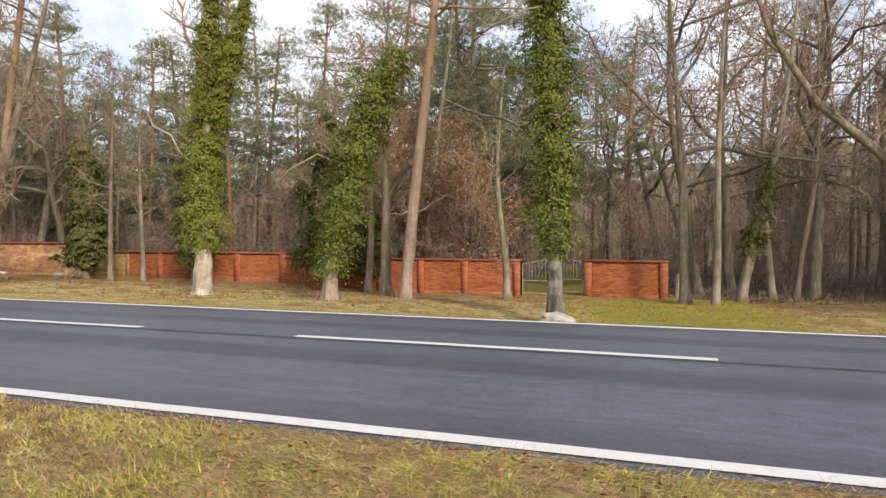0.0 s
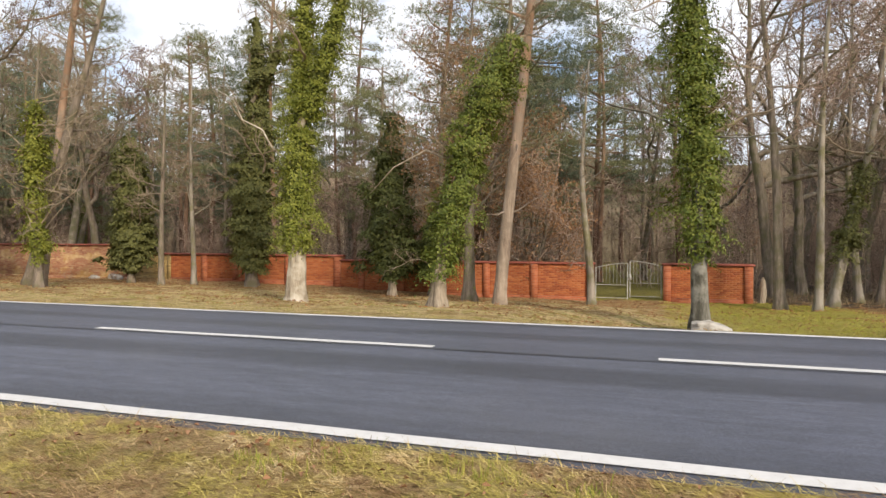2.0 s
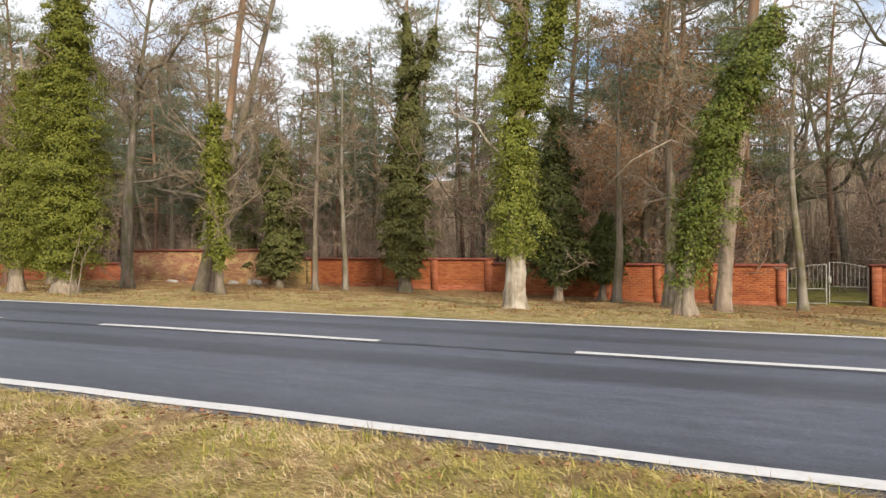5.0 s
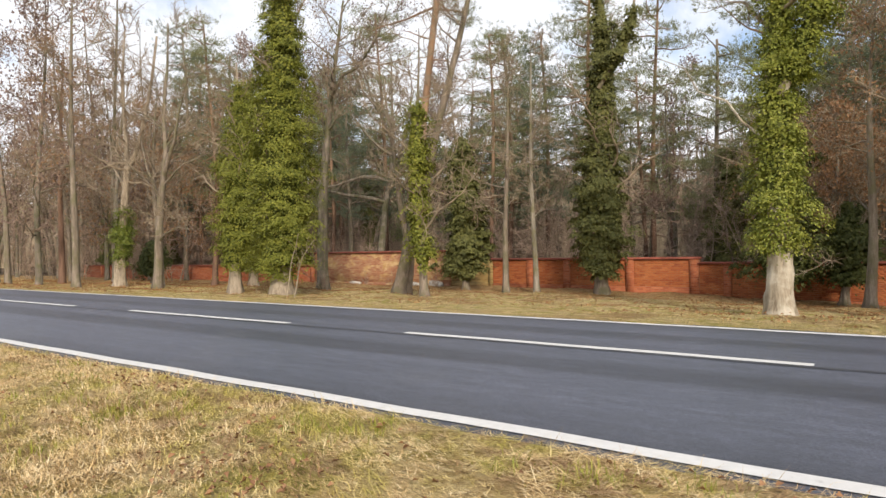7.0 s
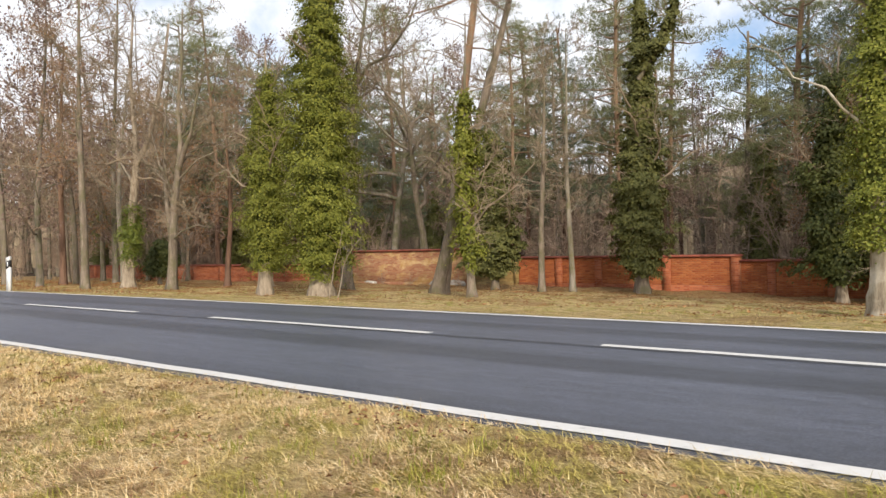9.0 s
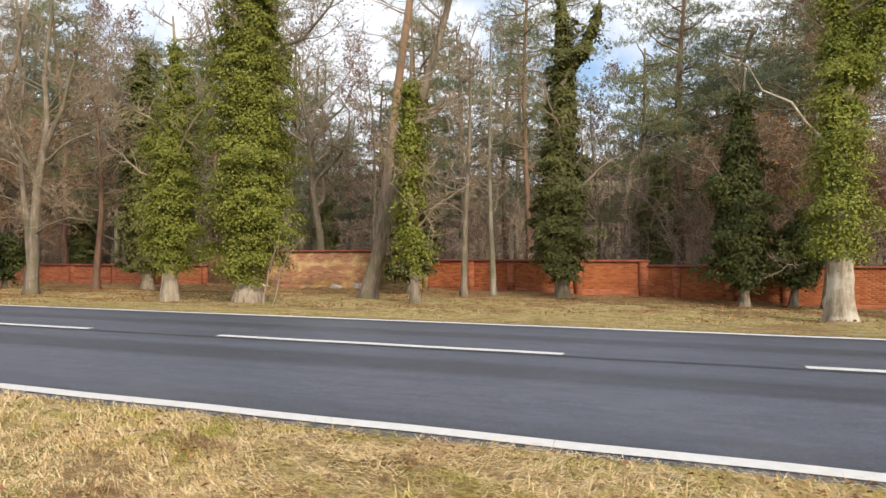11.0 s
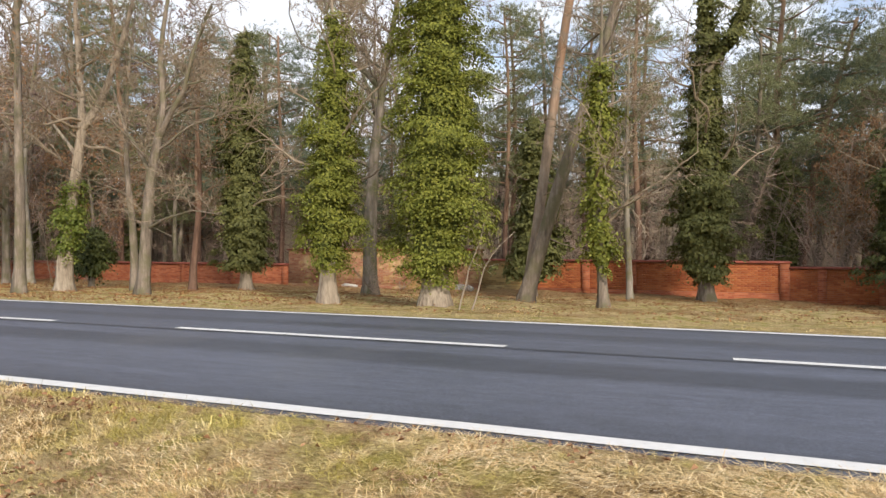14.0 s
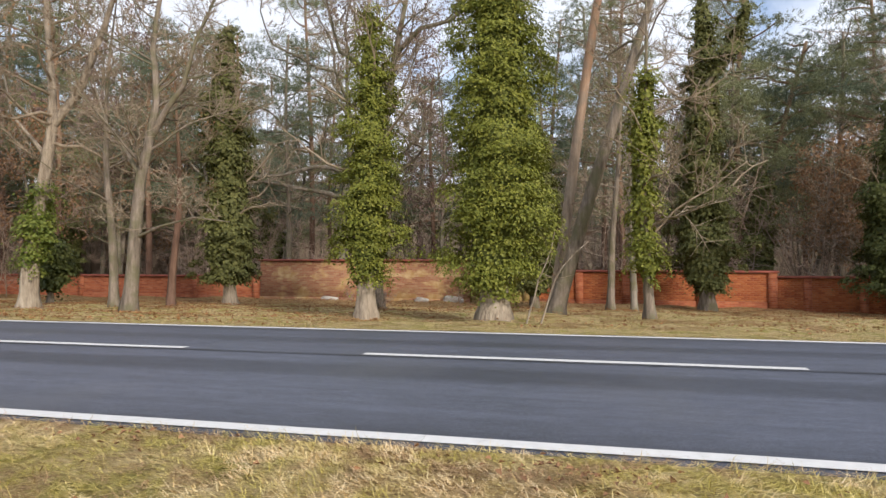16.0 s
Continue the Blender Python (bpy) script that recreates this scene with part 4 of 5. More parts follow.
ivy_tree(-12.9, 26.2, "low dark ivy bush against the wall", lean_axis(4.0, 0.2, 0, 0.1, 9), 0.14, 0.05,
         [(0.7, 0.25), (1.0, 0.85), (1.7, 1.1), (2.6, 0.9), (3.6, 0.35)], m_bark_grey, m_ivy_dark, 19, 0.2, 2.2, 14, leaf=0.1, per_m2=3.6, core=0.2, fine_n=14, ragged=2.0)
ivy_tree(-27.75, 24.5, "ivy tree growing by the old wall", lean_axis(8, 0.1, 0, 0.1, 10), 0.15, 0.05,
         [(0.5, 0.25), (0.9, 0.85), (2, 1.0), (3.5, 0.85), (5, 0.65), (7, 0.3)], m_bark_grey, m_ivy_mid, 20, 0.3, 2.5, 6, leaf=0.12, per_m2=5)
ivy_tree(-39.0, 21.2, "ivy-clad tree with a pale foot near the wall", lean_axis(11, 0.0, 0, 0.15, 11), 0.22, 0.07,
         [(0.8, 0.3), (1.1, 0.95), (2, 1.15), (3.5, 1.05), (5, 0.9), (7, 0.75), (9, 0.55), (10.5, 0.25)], m_bark_pale, m_ivy_mid, 21, 0.25, 3.4, 14, leaf=0.1, per_m2=3.8, core=0.2, fine_n=14, ragged=1.9)
ivy_tree(-43.1, 16.2, "forked grey tree with ivy on its lower stem", [(0, 0, 0), (0.15, 0, 1.5), (0.4, 0, 3.2), (0.75, 0, 5), (0.95, 0, 6.2), (0.75, 0, 8), (0.55, 0, 10.3), (0.9, 0, 13)], 0.27, 0.1,
         [(1.1, 0.2), (1.5, 0.4), (2.6, 0.42), (3.9, 0.2)], m_bark_pale, m_ivy_green, 22, 0.45, 3.2, 12, core=0.5,
         extra=[([(0.95, 0, 5.9), (1.7, 0.1, 6.8), (2.1, 0.1, 7.6), (2.7, 0.1, 8.9), (3.1, 0.1, 10), (3.4, 0.2, 12)], 0.15, 0.05, None), ([(0.7, 0, 4.8), (0.1, 0.1, 5.4), (-0.8, 0.1, 6.3), (-1.2, 0.2, 7.6)], 0.08, 0.02, None)])
ivy_tree(-45.0, 19.0, "small ivy bush under the trees", lean_axis(2.6, 0.1, 0, 0.05, 12), 0.1, 0.04, [(0.5, 0.2), (0.9, 0.6), (1.6, 0.6), (2.4, 0.2)], m_bark_grey, m_ivy_dark, 23, leaf=0.12)
ivy_tree(2.95, 27.6, "leaning bare tree with ivy on its lower trunk", lean_axis(14, 2.2, 0.4, 0.2, 13), 0.2, 0.07,
         [(1.2, 0.1), (2.2, 0.28), (3.2, 0.36), (4.5, 0.28), (6.2, 0.1)], m_bark_ashy, m_ivy_mid, 24, 0.4, 2.8, 9, leaf=0.08, per_m2=5, core=0.35, ragged=2.0)

pine_tree(-8.5, 19.95, "tall pine with an orange upper trunk", lean_axis(15, 1.15, 0.2, 0.1, 21), 0.21, 0.1, 31, m_bark_pine, m_pine, 0.6, 26, 3.0, per_clump=300, needle=0.16, width=0.009)
pine_tree(-26.78, 18.9, "slightly leaning pine with orange bark", lean_axis(16, 2.45, 0.3, 0.06, 22), 0.18, 0.09, 32, m_bark_pine, m_pine, 0.66, 26, 2.8, stubs=8, per_clump=260, needle=0.16, width=0.009)
bare_tree(-26.7, 18.3, "strongly leaning grey pine trunk with dead boughs", lean_axis(14, 3.95, 0.4, 0.08, 23, power=0.97), 0.235, 0.1, 33, m_bark_grey, h0=0.4, count=12, length=2.6)
bare_tree(-5.9, 24.35, "slender pale tree by the gate", lean_axis(9.2, -0.1, 0, 0.16, 24), 0.16, 0.07, 34, m_bark_ashy, h0=0.45, count=9, length=2.2, twig_n=5)
bare_tree(-10.0, 21.7, "brown-stemmed bare tree with crooked boughs", [(0, 0, 0), (0, 0, 2), (0.05, 0, 4), (-0.1, 0, 5.5), (-0.1, 0.1, 8), (0.1, 0, 11)], 0.22, 0.08, 35, m_bark_grey, h0=0.3, count=16, length=3.4, leaves=m_brown, leaf_n=4,
          extra=[([(0, 0, 3.6), (0.4, 0, 4.2), (0.9, 0, 5.0), (1.6, 0, 5.5), (2.4, 0, 5.6)], 0.1, 0.03, 5)])
bare_tree(-12.1, 24.6, "thin mossy tree in front of the wall", lean_axis(10, 0.5, 0, 0.15, 25), 0.17, 0.06, 36, m_bark_grey, h0=0.3, count=14, length=2.8, leaves=m_brown, leaf_n=4)
bare_tree(-24.0, 24.4, "slim straight tree before the red wall", lean_axis(11, -0.1, 0, 0.08, 26), 0.13, 0.05, 37, m_bark_ashy, h0=0.3, count=16, length=2.4)
bare_tree(-24.9, 23.3, "slim mossy tree before the red wall", lean_axis(10, 0.2, 0, 0.12, 27), 0.14, 0.05, 38, m_bark_grey, h0=0.3, count=14, length=2.4)
bare_tree(-32.95, 20.4, "dark bare oak with wide crooked limbs", [(0, 0, 0), (0.05, 0, 3), (0.15, 0, 5), (0.42, 0, 6.8), (0.62, 0, 8.3), (1.1, 0, 10.6), (1.6, 0, 13)], 0.27, 0.12, 39, m_bark_dark, h0=0.5, count=14, length=3.8, leaves=m_purple, leaf_n=2,
          extra=[([(0.5, 0, 7.5), (-0.2, -0.2, 8.3), (-1.2, -0.3, 9), (-1.5, -0.3, 10), (-1.9, -0.3, 11.6)], 0.11, 0.03, 9), ([(0.7, 0, 8.8), (1.7, -0.2, 9.6), (2.8, -0.4, 9.7), (4, -0.4, 10.8), (4.6, -0.4, 12)], 0.1, 0.025, 9)])
bare_tree(-41.45, 13.4, "straight grey tree near the road", lean_axis(14, 0.1, 0, 0.12, 29), 0.17, 0.07, 40, m_bark_grey, h0=0.3, count=14, length=3.0, leaves=m_brown, leaf_n=2)
bare_tree(-39.1, 15.9, "slender tree with long crooked boughs", [(0, 0, 0), (0.15, 0, 2), (0.3, 0, 3.8), (0.7, 0, 5.3), (0.9, 0, 6.5), (0.7, 0, 8), (1.1, 0, 10), (1.2, 0, 12)], 0.21, 0.08, 41, m_bark_grey, h0=0.3, count=15, length=3.4,
          extra=[([(0.7, 0, 5.2), (1.3, -0.1, 6), (1.9, -0.2, 6.6), (2.3, -0.2, 7.9), (3.0, -0.2, 9.2)], 0.11, 0.03, 8), ([(0.35, 0, 4), (-0.3, 0, 5), (-0.9, 0.1, 5.6), (-1.5, 0.1, 7.2)], 0.08, 0.02, 7), ([(0.2, 0, 2.2), (1.2, -0.3, 2.5), (2.4, -0.4, 2.75), (3.6, -0.5, 2.6)], 0.05, 0.012, 5)])
bare_tree(-40.5, 16.9, "slim mossy tree behind a forked one", lean_axis(10, 0.2, 0, 0.15, 30), 0.15, 0.05, 42, m_bark_grey, h0=0.25, count=12, length=2.8)
bare_tree(-40.7, 20.0, "thin tree by the wall with a split stump foot", lean_axis(9, 0.2, 0, 0.12, 31), 0.16, 0.05, 43, m_bark_fir, h0=0.3, count=12, length=2.6, leaves=m_brown, leaf_n=2)
bare_tree(-49.4, 16.2, "reddish tree stem in the wood edge", lean_axis(13, 0.4, 0, 0.12, 32), 0.18, 0.07, 44, m_bark_fir, h0=0.35, count=14, length=3.2, leaves=m_brown, leaf_n=3)
bare_tree(-49.0, 19.3, "forked grey tree at the wood edge", lean_axis(12, 0.2, 0, 0.2, 33), 0.2, 0.08, 45, m_bark_ashy, h0=0.35, count=14, length=3.4)
bare_tree(0.77, 25.7, "straight grey tree beside the wall end", lean_axis(15, -0.7, 0.2, 0.12, 34), 0.2, 0.08, 46, m_bark_grey, m_twig_red, h0=0.38, count=16, length=3.0, leaves=m_purple, leaf_n=2)
bare_tree(1.75, 24.65, "slim pale tree beside the wall end", lean_axis(14, 0.5, 0, 0.1, 35), 0.15, 0.06, 47, m_bark_ashy, m_twig_red, h0=0.4, count=14, length=2.6, leaves=m_purple, leaf_n=2)
bare_tree(9.6, 22.0, "bare oak with a long bough reaching out", lean_axis(12, 0.4, 0.2, 0.2, 36), 0.34, 0.12, 48, m_bark_grey, m_twig_red, h0=0.35, count=14, length=3.4,
          extra=[([(0, 0, 1.6), (-1.6, -0.4, 3.0), (-3.7, -1.0, 4.6), (-5.6, -1.6, 6.2), (-6.9, -2.0, 8.2), (-7.5, -2.2, 10)], 0.2, 0.05, 8)])

# shoots at the foot of the large ivy tree
rng = np.random.default_rng(5)
for dx in (0.75, 1.05):
    root = tree_root("sapling", -27.85 + dx, 13.3, "thin pale shoots at the foot of the ivy tree", "sapling")
    b, w = Buf(), Buf()
    line = wander(rng, (0, 0, -0.1), (0.35, 0, 1), 2.2, 6, 0.1)
    b.tube(line, np.linspace(0.025, 0.008, 7), 5)
    for _ in range(6):
        w.tube(wander(rng, along(line, rng.uniform(0.3, 1)), rng.normal(0, 1, 3) + (0, 0, 0.8), 0.6, 3, 0.2), np.linspace(0.008, 0.003, 4), 3)
    part("stem", b, m_bark_pale, root)
    tagged(part("twigwork", w, m_twig, root), kind="stuff")

# ---- the wood behind ----
rng = np.random.default_rng(77)
protos = {"pine": [], "bare": [], "brown": [], "brush": [], "ivy": []}


def spots(n, x0, x1, y0, y1, gap, taken):
    out = []
    for _ in range(n * 30):
        x, y = rng.uniform(x0, x1), rng.uniform(y0, y1)
        if all((x - a) ** 2 + (y - b) ** 2 > gap * gap for a, b in taken):
            taken.append((x, y))
            out.append((x, y))
            if len(out) == n:
                break
    return out


taken = [(x, y) for x in (-7.5, -5, -2.5) for y in (30, 32, 34, 36)]
ivy_spots = spots(16, -80, 8, 29.8, 42, 5.0, taken)[::2]
pine_spots = spots(5, -58, -49, 31, 44, 3.0, taken) + spots(10, -18, -1, 33, 50, 3.0, taken) + spots(20, -48, -16, 30.5, 44, 2.8, taken) + spots(10, -75, -48, 31, 44, 3.2, taken) + spots(42, -110, -2, 44, 78, 2.8, taken)
bare_spots = spots(15, -85, -45, 14, 27, 2.8, taken) + spots(46, 3.5, 42, 28, 62, 2.2, taken) + spots(60, -110, 0, 30, 72, 2.2, taken)
# the last 10 stand out of view on the right, added to shade the wood
bare_spots += spots(16, -125, -70, 27, 62, 2.4, taken) + spots(12, -100, -56, 28.5, 44, 2.2, taken) + spots(10, 13, 42, 15, 28, 3.0, taken)
# unseen pines on the right, added so their crowns block the sun
pine_spots += spots(8, 14, 44, 16, 28, 4.0, taken)
oak_spots = spots(14, -62, -28, 29.5, 40, 3.0, taken) + spots(18, -105, -58, 29.5, 46, 2.8, taken) + spots(12, -28, 30, 30, 50, 3.4, taken)
brown_spots = spots(4, -80, -52, 14, 27, 2.2, taken) + spots(6, -70, -44, 30, 40, 2.0, taken) + spots(14, -110, 30, 40, 70, 2.0, taken)
brush_spots = spots(5, -80, -50, 22, 27.0, 1.2, taken) + spots(190, -100, 40, 29.3, 58, 1.0, taken)


def scatter(places, makers, scale=(0.85, 1.2), low=1.0):
    """Builds the kinds once, at the first places, and copies them to the rest."""
    made = [mk(*places[i]) for i, mk in enumerate(makers)]
    for i, (x, y) in enumerate(places[len(makers):]):
        s = rng.uniform(*scale) * (low if -48 < x < -18 else 1.06)
        ob = copy_thing(made[i % len(made)], pose(x, y, at_ground(x, y) - 0.1, 0, 0, rng.uniform(0, 360)))
        ob.scale = (s, s, s * rng.uniform(0.92, 1.1))


def far_pine(seed, h, mat, bark, crown):
    return lambda x, y: pine_tree(x, y, "tall woodland pine with a bare lower trunk", lean_axis(h, rng.uniform(-1, 1), 0, 0.2, seed), 0.2, 0.06, seed, bark, mat, crown, 36, 3.5, 1.2, 230, 10, 0.2, 0.015)


def far_bare(seed, h, leaves, bark, twig):
    return lambda x, y: bare_tree(x, y, "leafless grey woodland tree in winter" if leaves is None else "woodland tree with withered brown leaves", lean_axis(h, rng.uniform(-1.2, 1.2), 0, 0.3, seed), 0.16, 0.05, seed, bark, twig, 0.16, 14, 3.6, leaves, 5, 7, 12, 0.14, sides=6, fine=0.014)


def far_brush(seed):
    def make(x, y):
        g = np.random.default_rng(seed)
        root = tree_root("undergrowth_shrub", x, y, "bare brown undergrowth shrub", "shrub")
        a, w = Buf(), Buf()
        for _ in range(7):
            th = g.uniform(0, 6.28)
            line = wander(g, (g.normal(0, 0.3), g.normal(0, 0.3), -0.1), (0.35 * math.cos(th), 0.35 * math.sin(th), 1), g.uniform(2.5, 6.5), 5, 0.12)
            a.tube(line, np.linspace(0.03, 0.01, 6), 4)
            q = along(line, g.uniform(0.12, 1, 80))
            d = unit(g.normal(0, 1, (80, 3)) + (0, 0, 0.5))
            wd = unit(np.cross(d, g.normal(0, 1, (80, 3)))) * 0.013
            w.add(np.stack([q - wd, q + wd, q + d * g.uniform(0.4, 1.5, 80)[:, None]], 1).reshape(-1, 3), None, np.arange(240).reshape(-1, 3))
        tagged(part("stemwork", a, m_twig, root), kind="stuff")
        tagged(part("twigwork", w, m_twig_red, root), kind="stuff")
        return root
    return make


def far_ivy(seed):
    return lambda x, y: ivy_tree(x, y, "dark evergreen ivied tree in the wood", lean_axis(8, 0.2, 0, 0.1, seed), 0.14, 0.05, [(0.4, 0.4), (1, 0.9), (2.5, 1.0), (4, 0.85), (6, 0.5), (7.5, 0.2)], m_bark_dark, m_ivy_mid, seed, 0.2, 2.4, 12, leaf=0.13, per_m2=2.6, core=0.2, ragged=2.0)


def far_oak(seed, h, bark, twig, leaves=None):
    """A wide bare oak: a crooked stem that divides into heavy, winding limbs."""
    def make(x, y):
        g = np.random.default_rng(seed)
        axis = wander(g, (0, 0, 0), (0.05, 0, 1), h, 9, 0.09, 0.06)
        limbs = []
        for i in range(6):
            p = along(axis, 0.34 + 0.09 * i)
            th = g.uniform(0, 6.28)
            limbs.append((wander(g, p, (math.cos(th), math.sin(th), g.uniform(0.5, 1.3)), h * g.uniform(0.34, 0.5), 8, 0.27, 0.07), 0.13 - 0.012 * i, 0.025, 7))
        return bare_tree(x, y, "wide bare oak with winding limbs in the wood", axis, 0.25, 0.1, seed, bark, twig, 0.5, 9, 3.2, leaves, 2, 7, 10, 0.2, limbs, sides=8, fine=0.013)
    return make


scatter(oak_spots, [far_oak(151, 14, m_bark_dark, m_twig), far_oak(152, 12.5, m_bark_grey, m_twig), far_oak(153, 15, m_bark_dark, m_twig_red)])
scatter(pine_spots, [far_pine(101, 18, m_pine, m_bark_fir, 0.3), far_pine(102, 16, m_pine_blue, m_bark_fir, 0.28), far_pine(103, 19, m_pine, m_bark_fir, 0.36), far_pine(104, 13, m_pine, m_bark_grey, 0.22), far_pine(105, 17, m_pine_blue, m_bark_grey, 0.27)], low=0.82)
scatter(bare_spots, [far_bare(111, 16, None, m_bark_grey, m_twig), far_bare(112, 13, None, m_bark_grey, m_twig_red), far_bare(113, 18, None, m_bark_dark, m_twig), far_bare(114, 14, m_purple, m_bark_dark, m_twig_red)], low=0.78)
scatter(brown_spots, [far_bare(121, 13, m_brown, m_bark_grey, m_twig_red), far_bare(122, 9, m_brown, m_bark_dark, m_twig_red), far_bare(123, 15, m_purple, m_bark_dark, m_twig_red)])
scatter(spots(8, -17.0, -6.5, 29.4, 33, 1.5, taken), [far_bare(124, 7.5, m_brown, m_bark_grey, m_twig), far_bare(125, 6.5, m_brown, m_bark_grey, m_twig_red)], (0.6, 0.9))
scatter(brush_spots, [far_brush(131), far_brush(132), far_brush(133)], (0.8, 1.25))
scatter(ivy_spots, [far_ivy(141), far_ivy(142)], (0.6, 1.1))

# single trees that stand out behind the wall
pine_tree(-15.6, 41.0, "leaning dark pine with broad flat layers of needles", lean_axis(15.5, 3.0, 0, 0.25, 61), 0.27, 0.09, 161, m_bark_fir, m_pine_blue, 0.36, 32, 4.8, 1.4, 430, 8, 0.2, 0.016)
pine_tree(-10.4, 33.5, "tall grey-stemmed pine behind the wall", lean_axis(17, 0.3, 0, 0.15, 62), 0.24, 0.1, 162, m_bark_grey, m_pine_blue, 0.45, 30, 3.9, 1.2, 330, 8, 0.2, 0.016)
bare_tree(4.4, 29.6, "slender grey tree at the wood edge", lean_axis(14, -0.6, 0, 0.2, 63), 0.16, 0.06, 163, m_bark_ashy, m_twig_red, 0.35, 14, 2.8, sides=7)
bare_tree(5.6, 31.0, "slender grey tree at the wood edge", lean_axis(13, 0.9, 0, 0.2, 64), 0.14, 0.05, 164, m_bark_grey, m_twig_red, 0.35, 14, 2.8, sides=7)

bramble = far_brush(135)(-31.3, 27.0)
bramble.scale = (0.22, 0.22, 0.13)
tagged(bramble, "low ochre bramble at the foot of the old wall", "shrub")
for x in (-34.6, -36.4):
    copy_thing(bramble, pose(x, 27.1, at_ground(x, 27.1), 0, 0, 60 * x))
shrub = far_brush(134)(-32.6, 20.0)
shrub.scale = (0.32, 0.32, 0.25)
tagged(shrub, "low twiggy bush at the foot of a dark oak", "shrub")

# far stems, past counting, then the dark edge of the wood beyond
b = Buf()
for _ in range(420):
    x, y = rng.uniform(-150, 75), rng.uniform(74, 98)
    h = rng.uniform(9, 18)
    b.tube([(x, y, -1.6), (x + rng.normal(0, 0.3), y, h * 0.5), (x + rng.normal(0, 0.7), y, h)], (0.16, 0.11, 0.03), 4, False)
    for _ in range(7):
        z = rng.uniform(1.5, h)
        th = rng.uniform(0, 6.28)
        b.tube(wander(rng, (x, y, z), (math.cos(th), math.sin(th), 0.5), rng.uniform(1, 3), 3, 0.25), (0.04, 0.03, 0.02, 0.012), 3, False)
n = 70000
q = np.stack([rng.uniform(-150, 70, n), rng.uniform(56, 96, n), rng.uniform(0, 1, n) ** 0.8 * 15], 1)
q[:, 2] *= 0.75 + 0.25 * np.sin(q[:, 0] * 0.31) * np.sin(q[:, 0] * 0.13 + 1)
d = unit(rng.normal(0, 0.6, (n, 3)) + (0, 0, 0.6)) * rng.uniform(0.7, 2.2, n)[:, None]
wd = unit(np.cross(d, rng.normal(0, 1, (n, 3)))) * 0.022
b.add(np.stack([q - wd, q + wd, q + d], 1).reshape(-1, 3), None, np.arange(n * 3).reshape(-1, 3))
tagged(part("far_woods", b, m_twig), "distant bare tree stems deep in the wood", "woods", kind="stuff")
b = Buf()
th = np.linspace(radians(-75), radians(75), 160)
bx, by = -30 + 150 * np.sin(th), -20 + 122 * np.cos(th)
tz = 13.5 + 1.6 * np.sin(th * 23) + 1.2 * np.sin(th * 57 + 1) + rng.uniform(-0.8, 0.8, 160)
n = len(th)
i = np.arange(n - 1)
b.add(np.vstack([np.stack([bx, by, np.full(n, -2.0)], 1), np.stack([bx, by, tz], 1)]), np.stack([i, i + 1, n + i + 1, n + i], 1))
tagged(part("backdrop", b, m_far), "dark mass of the wood in the distance", "woods", kind="structure")

# ---- grass, straw and fallen leaves ----


def blades(n, x0, x1, y0, y1, lo, hi, width, lie, seed, bent=True, clump=0.0, loft=0.0):
    g = np.random.default_rng(seed)
    x, y = g.uniform(x0, x1, n), g.uniform(y0, y1, n)
    if clump:
        cx, cy = g.uniform(x0, x1, n // 14), g.uniform(y0, y1, n // 14)
        pick = g.integers(0, n // 14, n)
        m = g.random(n) < 0.6
        x, y = np.where(m, cx[pick] + g.normal(0, clump, n), x), np.where(m, cy[pick] + g.normal(0, clump, n), y)
        keep = (y > y0) & (y < y1)
        x, y = x[keep], y[keep]
        n = len(x)
    th = g.uniform(0, 2 * np.pi, n)
    if loft:
        th = g.normal(0, 0.6, n) + np.pi * g.integers(0, 2, n) + 0.5 * np.sin(x * 1.1 + y)
    L = g.uniform(lo, hi, n) * (0.75 + 0.35 * np.sin(x * 1.7 + np.sin(y * 3)) ** 2)
    t = np.clip(g.normal(lie, 0.3, n), 0.05, 1.5)
    d = np.stack([np.cos(th) * np.sin(t), np.sin(th) * np.sin(t), np.cos(t)], 1)
    s = np.stack([-np.sin(th), np.cos(th), np.zeros(n)], 1) * (width * g.uniform(0.6, 1.4, n))[:, None]
    p = np.stack([x, y, land(x, y) - 0.006 + loft * g.random(n)], 1)
    b = Buf()
    if bent:
        mid = p + d * (L * 0.55)[:, None]
        d2 = unit(d * (1, 1, 0.35) + (0, 0, -0.15))
        tip = mid + d2 * (L * 0.5)[:, None]
        tip[:, 2] = np.maximum(tip[:, 2], land(tip[:, 0], tip[:, 1]) + 0.004)
        v = np.stack([p - s, p + s, mid + s * 0.8, mid - s * 0.8, tip], 1).reshape(-1, 3)
        o = np.arange(n)[:, None] * 5
        b.add(v, o + (0, 1, 2, 3), o + (3, 2, 4))
    else:
        v = np.stack([p - s, p + s, p + d * L[:, None]], 1).reshape(-1, 3)
        b.add(v, None, np.arange(n * 3).reshape(-1, 3))
    return b


tagged(part("verge_grass", blades(60000, -37, 4.5, 0.75, 2.94, 0.02, 0.07, 0.0016, 1.15, 1, True, 0.06), m_grass), "matted dry straw grass with green tufts on the verge", "grass", kind="stuff")
tagged(part("verge_straw", blades(360000, -37, 4.5, 0.75, 2.93, 0.03, 0.115, 0.0018, 1.42, 6, False, 0.07, 0.03), m_grass), "flattened dead straw lying on the verge", "grass", kind="stuff")
tagged(part("verge_hay", blades(110000, -37, 4.5, 0.75, 2.9, 0.05, 0.15, 0.0014, 1.5, 26, True, 0.12, 0.03), m_grass), "long strands of matted dead grass", "grass", kind="stuff")
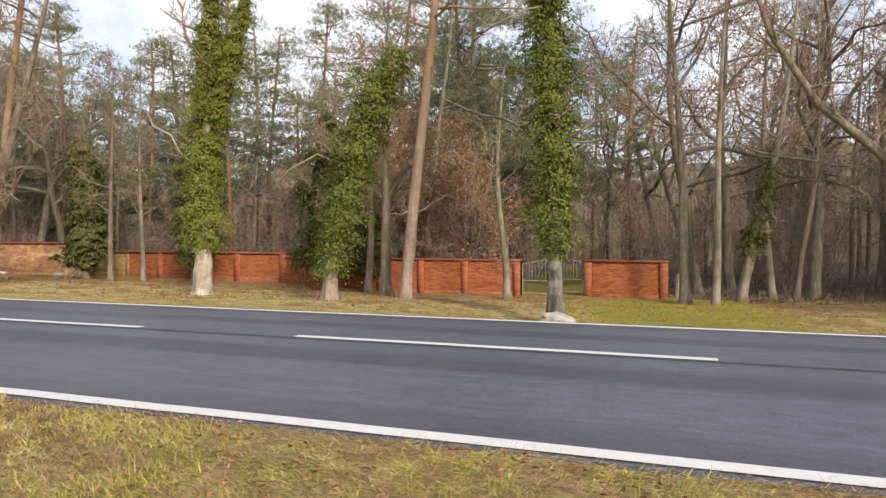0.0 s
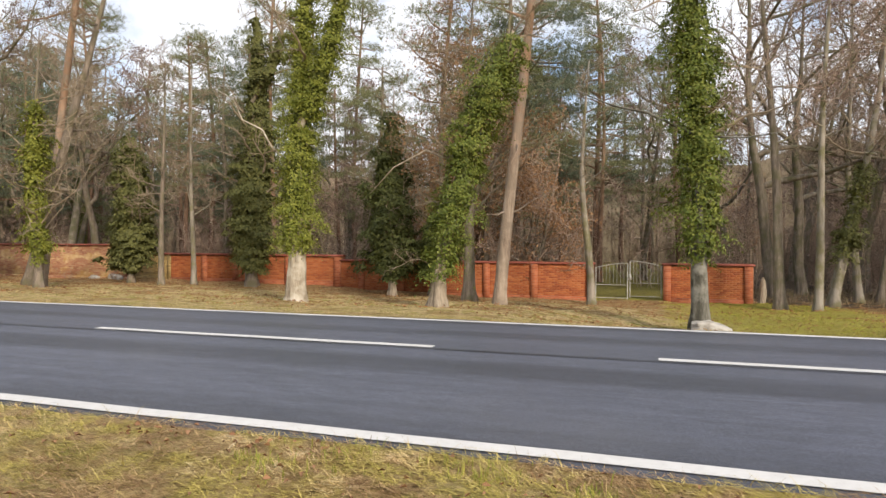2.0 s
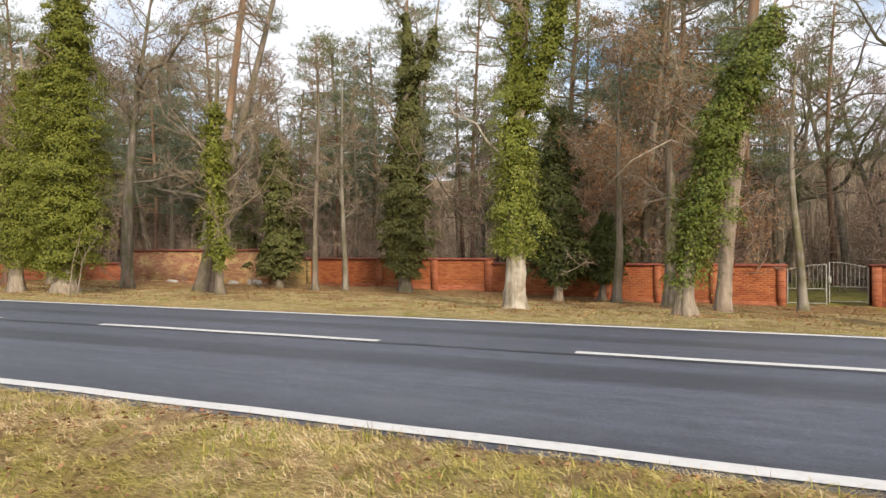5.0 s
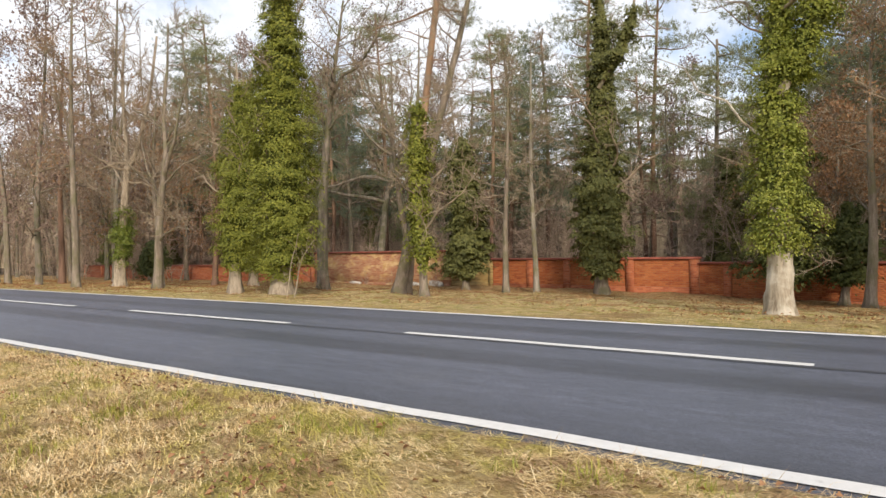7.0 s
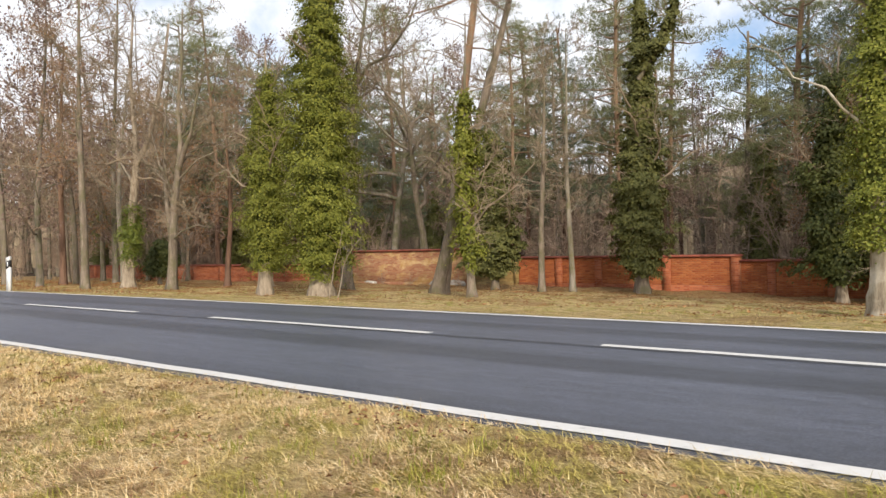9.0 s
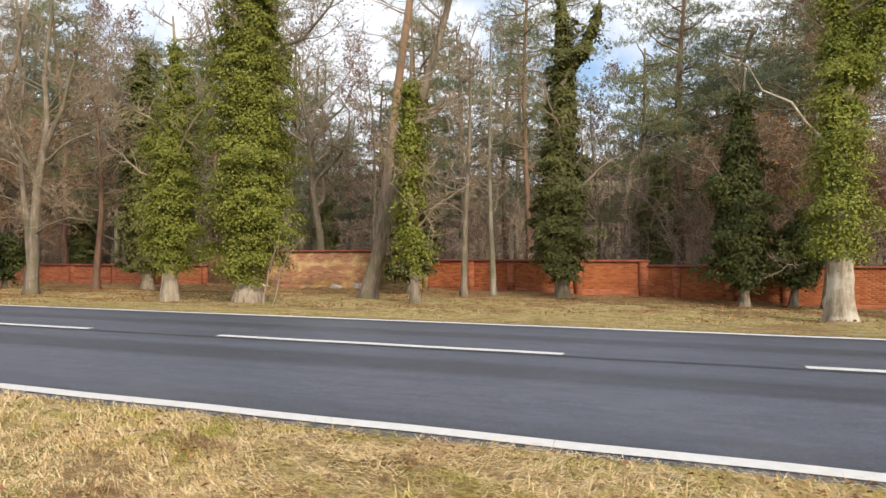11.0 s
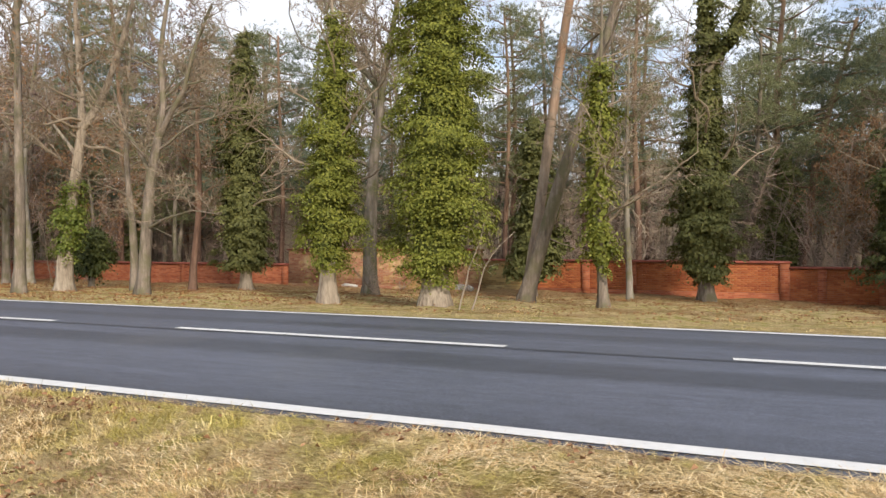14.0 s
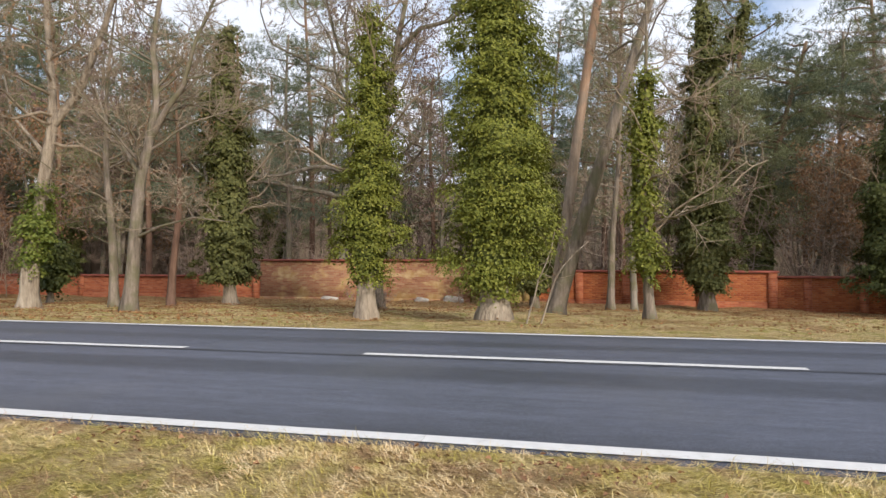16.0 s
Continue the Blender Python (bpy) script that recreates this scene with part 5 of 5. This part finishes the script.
tagged(part("far_verge_grass", blades(150000, -58, 12, 8.22, 17, 0.03, 0.08, 0.0045, 1.1, 2, False, 0.2), m_grass_verge), "short dry grass beyond the road", "grass", kind="stuff")
tagged(part("lawn_grass", blades(60000, -3.4, 3.4, 10.5, 27.5, 0.025, 0.07, 0.006, 0.9, 9, False, 0.25), m_grass_lawn), "mossy green grass by the gate", "grass", kind="stuff")
tagged(part("wood_edge_grass", blades(20000, 0.8, 28, 28, 39, 0.1, 0.36, 0.012, 0.5, 3, False, 0.2), m_grass_dull), "tall dull dry grass at the wood edge", "grass", kind="stuff")


def tufts(count, x0, x1, y0, y1, per, seed, lie=0.55, thick=0.0024):
    """Standing tufts of green grass."""
    g = np.random.default_rng(seed)
    cx, cy, cr = g.uniform(x0, x1, count), g.uniform(y0, y1, count), g.uniform(0.05, 0.16, count)
    x = np.repeat(cx, per) + g.normal(0, 1, count * per) * np.repeat(cr, per)
    y = np.minimum(np.repeat(cy, per) + g.normal(0, 0.7, count * per) * np.repeat(cr, per), 2.88)
    n = len(x)
    th, t = g.uniform(0, 6.28, n), np.clip(g.normal(lie, 0.3, n), 0.05, 1.4)
    L = g.uniform(0.03, 0.1, n)
    d = np.stack([np.cos(th) * np.sin(t), np.sin(th) * np.sin(t), np.cos(t)], 1)
    w = np.stack([-np.sin(th), np.cos(th), np.zeros(n)], 1) * thick
    p = np.stack([x, y, land(x, y) - 0.006], 1)
    mid = p + d * (L * 0.6)[:, None]
    tip = mid + unit(d * (1, 1, 0.3)) * (L * 0.45)[:, None]
    b = Buf()
    o = np.arange(n)[:, None] * 5
    b.add(np.stack([p - w, p + w, mid + w * 0.8, mid - w * 0.8, tip], 1).reshape(-1, 3), o + (0, 1, 2, 3), o + (3, 2, 4))
    return b


tagged(part("green_tufts", tufts(130, -20, 4, 0.8, 2.8, 60, 8), m_grass_green), "fresh green grass tufts among the straw", "grass", kind="stuff")


tagged(part("straw_tussocks", tufts(260, -27, -16.5, 0.78, 2.8, 80, 18, 0.95, 0.0018), m_grass), "pale standing tussocks of dead straw", "grass", kind="stuff")


def fallen(n, x0, x1, y0, y1, size, seed, spread=0.2):
    g = np.random.default_rng(seed)
    x, y = g.uniform(x0, x1, n), g.uniform(y0, y1, n)
    drift = g.random(n) < 0.7
    home = g.integers(0, max(n // 40, 1), n)
    hx, hy = g.uniform(x0, x1, n)[home], (y0 + (y1 - y0) * g.uniform(0, 1, n) ** 0.6)[home]
    x, y = np.where(drift, hx + g.normal(0, spread * 1.2, n), x), np.clip(np.where(drift, hy + g.normal(0, spread * 0.5, n), y), y0, y1)
    p = np.stack([x, y, land(x, y) + 0.025 + g.uniform(0, 0.03, n)], 1)
    th = g.uniform(0, 6.28, n)
    a = unit(np.stack([np.cos(th), np.sin(th), g.normal(0, 0.25, n)], 1))
    nn = unit(np.stack([g.normal(0, 0.6, n), g.normal(0, 0.6, n), np.ones(n)], 1))
    L = size * g.uniform(0.6, 1.4, n)
    b = Buf()
    leaf_faces(b, p, a, nn, L, L * g.uniform(0.4, 0.8, n), 0.5)
    return b


tagged(part("fallen_leaves", fallen(3400, -37, 4.5, 0.7, 2.8, 0.032, 4), m_leaf_litter), "brown leaves fallen on the verge", "leaves", kind="stuff")
tagged(part("leaf_carpet", fallen(20000, -60, 5, 11.5, 27.4, 0.06, 5, 1.2), m_leaf_carpet), "brown leaves scattered under the trees", "leaves", kind="stuff")
tagged(part("leaf_drift", fallen(11000, -66, -30, 8.8, 22, 0.06, 15, 1.0), m_leaf_carpet), "drifts of orange-brown leaves under the trees", "leaves", kind="stuff")

# ---- single bricks ----
COURSE, STEP = 0.0765, 0.25
brick_box = {}


def brick_mesh(length, material):
    """One slightly chamfered brick, shared by all bricks of that length and colour."""
    key = (round(length, 2), material.name)
    if key not in brick_box:
        b, h, e = Buf(), 0.0325, 0.004
        l = length / 2
        b.add([(-l, 0.05, -h), (l, 0.05, -h), (l, 0.05, h), (-l, 0.05, h), (-l, -0.004, -h), (l, -0.004, -h), (l, -0.004, h), (-l, -0.004, h),
               (-l + e, -0.009, -h + e), (l - e, -0.009, -h + e), (l - e, -0.009, h - e), (-l + e, -0.009, h - e)],
              [(8, 9, 10, 11), (4, 5, 9, 8), (5, 6, 10, 9), (6, 7, 11, 10), (7, 4, 8, 11), (0, 1, 5, 4), (1, 2, 6, 5), (2, 3, 7, 6), (3, 0, 4, 7)])
        me = b.mesh("brick")
        me.materials.append(material)
        brick_box[key] = me
    return brick_box[key]


def lay_bricks(core, origin, x0, x1, z0, z1, pillars, material, centre):
    """Courses between the pillars; the 300 bricks round the middle stretch are single parts, the rest one mesh."""
    laid = []
    edges = [x0] + [v for p in sorted(pillars) for v in p] + [x1]
    for a, b in zip(edges[0::2], edges[1::2]):
        for row in range(int((z1 - z0) / COURSE)):
            z = z0 + (row + 0.5) * COURSE
            x = a - (row % 2) * STEP / 2
            while x < b - 0.03:
                lo, hi = max(x, a + 0.004), min(x + STEP - 0.011, b - 0.004)
                if hi - lo > 0.03:
                    laid.append(((lo + hi) / 2, z, hi - lo))
                x += STEP
    laid.sort(key=lambda t: abs(t[0] - centre))
    for x, z, length in laid[:300]:
        ob = new("brick", brick_mesh(length, material))
        ob.parent = core
        ob.location = (x - origin.x, 0, z - origin.z)
    if laid[300:]:
        far = Buf()
        for x, z, length in laid[300:]:
            me = brick_mesh(length, material)
            v = np.array([p.co for p in me.vertices]) + (x - origin.x, 0, z - origin.z)
            far.add(v, [tuple(p.vertices) for p in me.polygons])
        tagged(part("far_brickwork", far, material, core), kind="stuff")


for (core, origin, x0, x1, z0, z1, pillars, material), centre in zip(BRICKWORK, (-1.5, -8.5, -19.5)):
    lay_bricks(core, origin, x0, x1, z0, z1, pillars, material, centre)
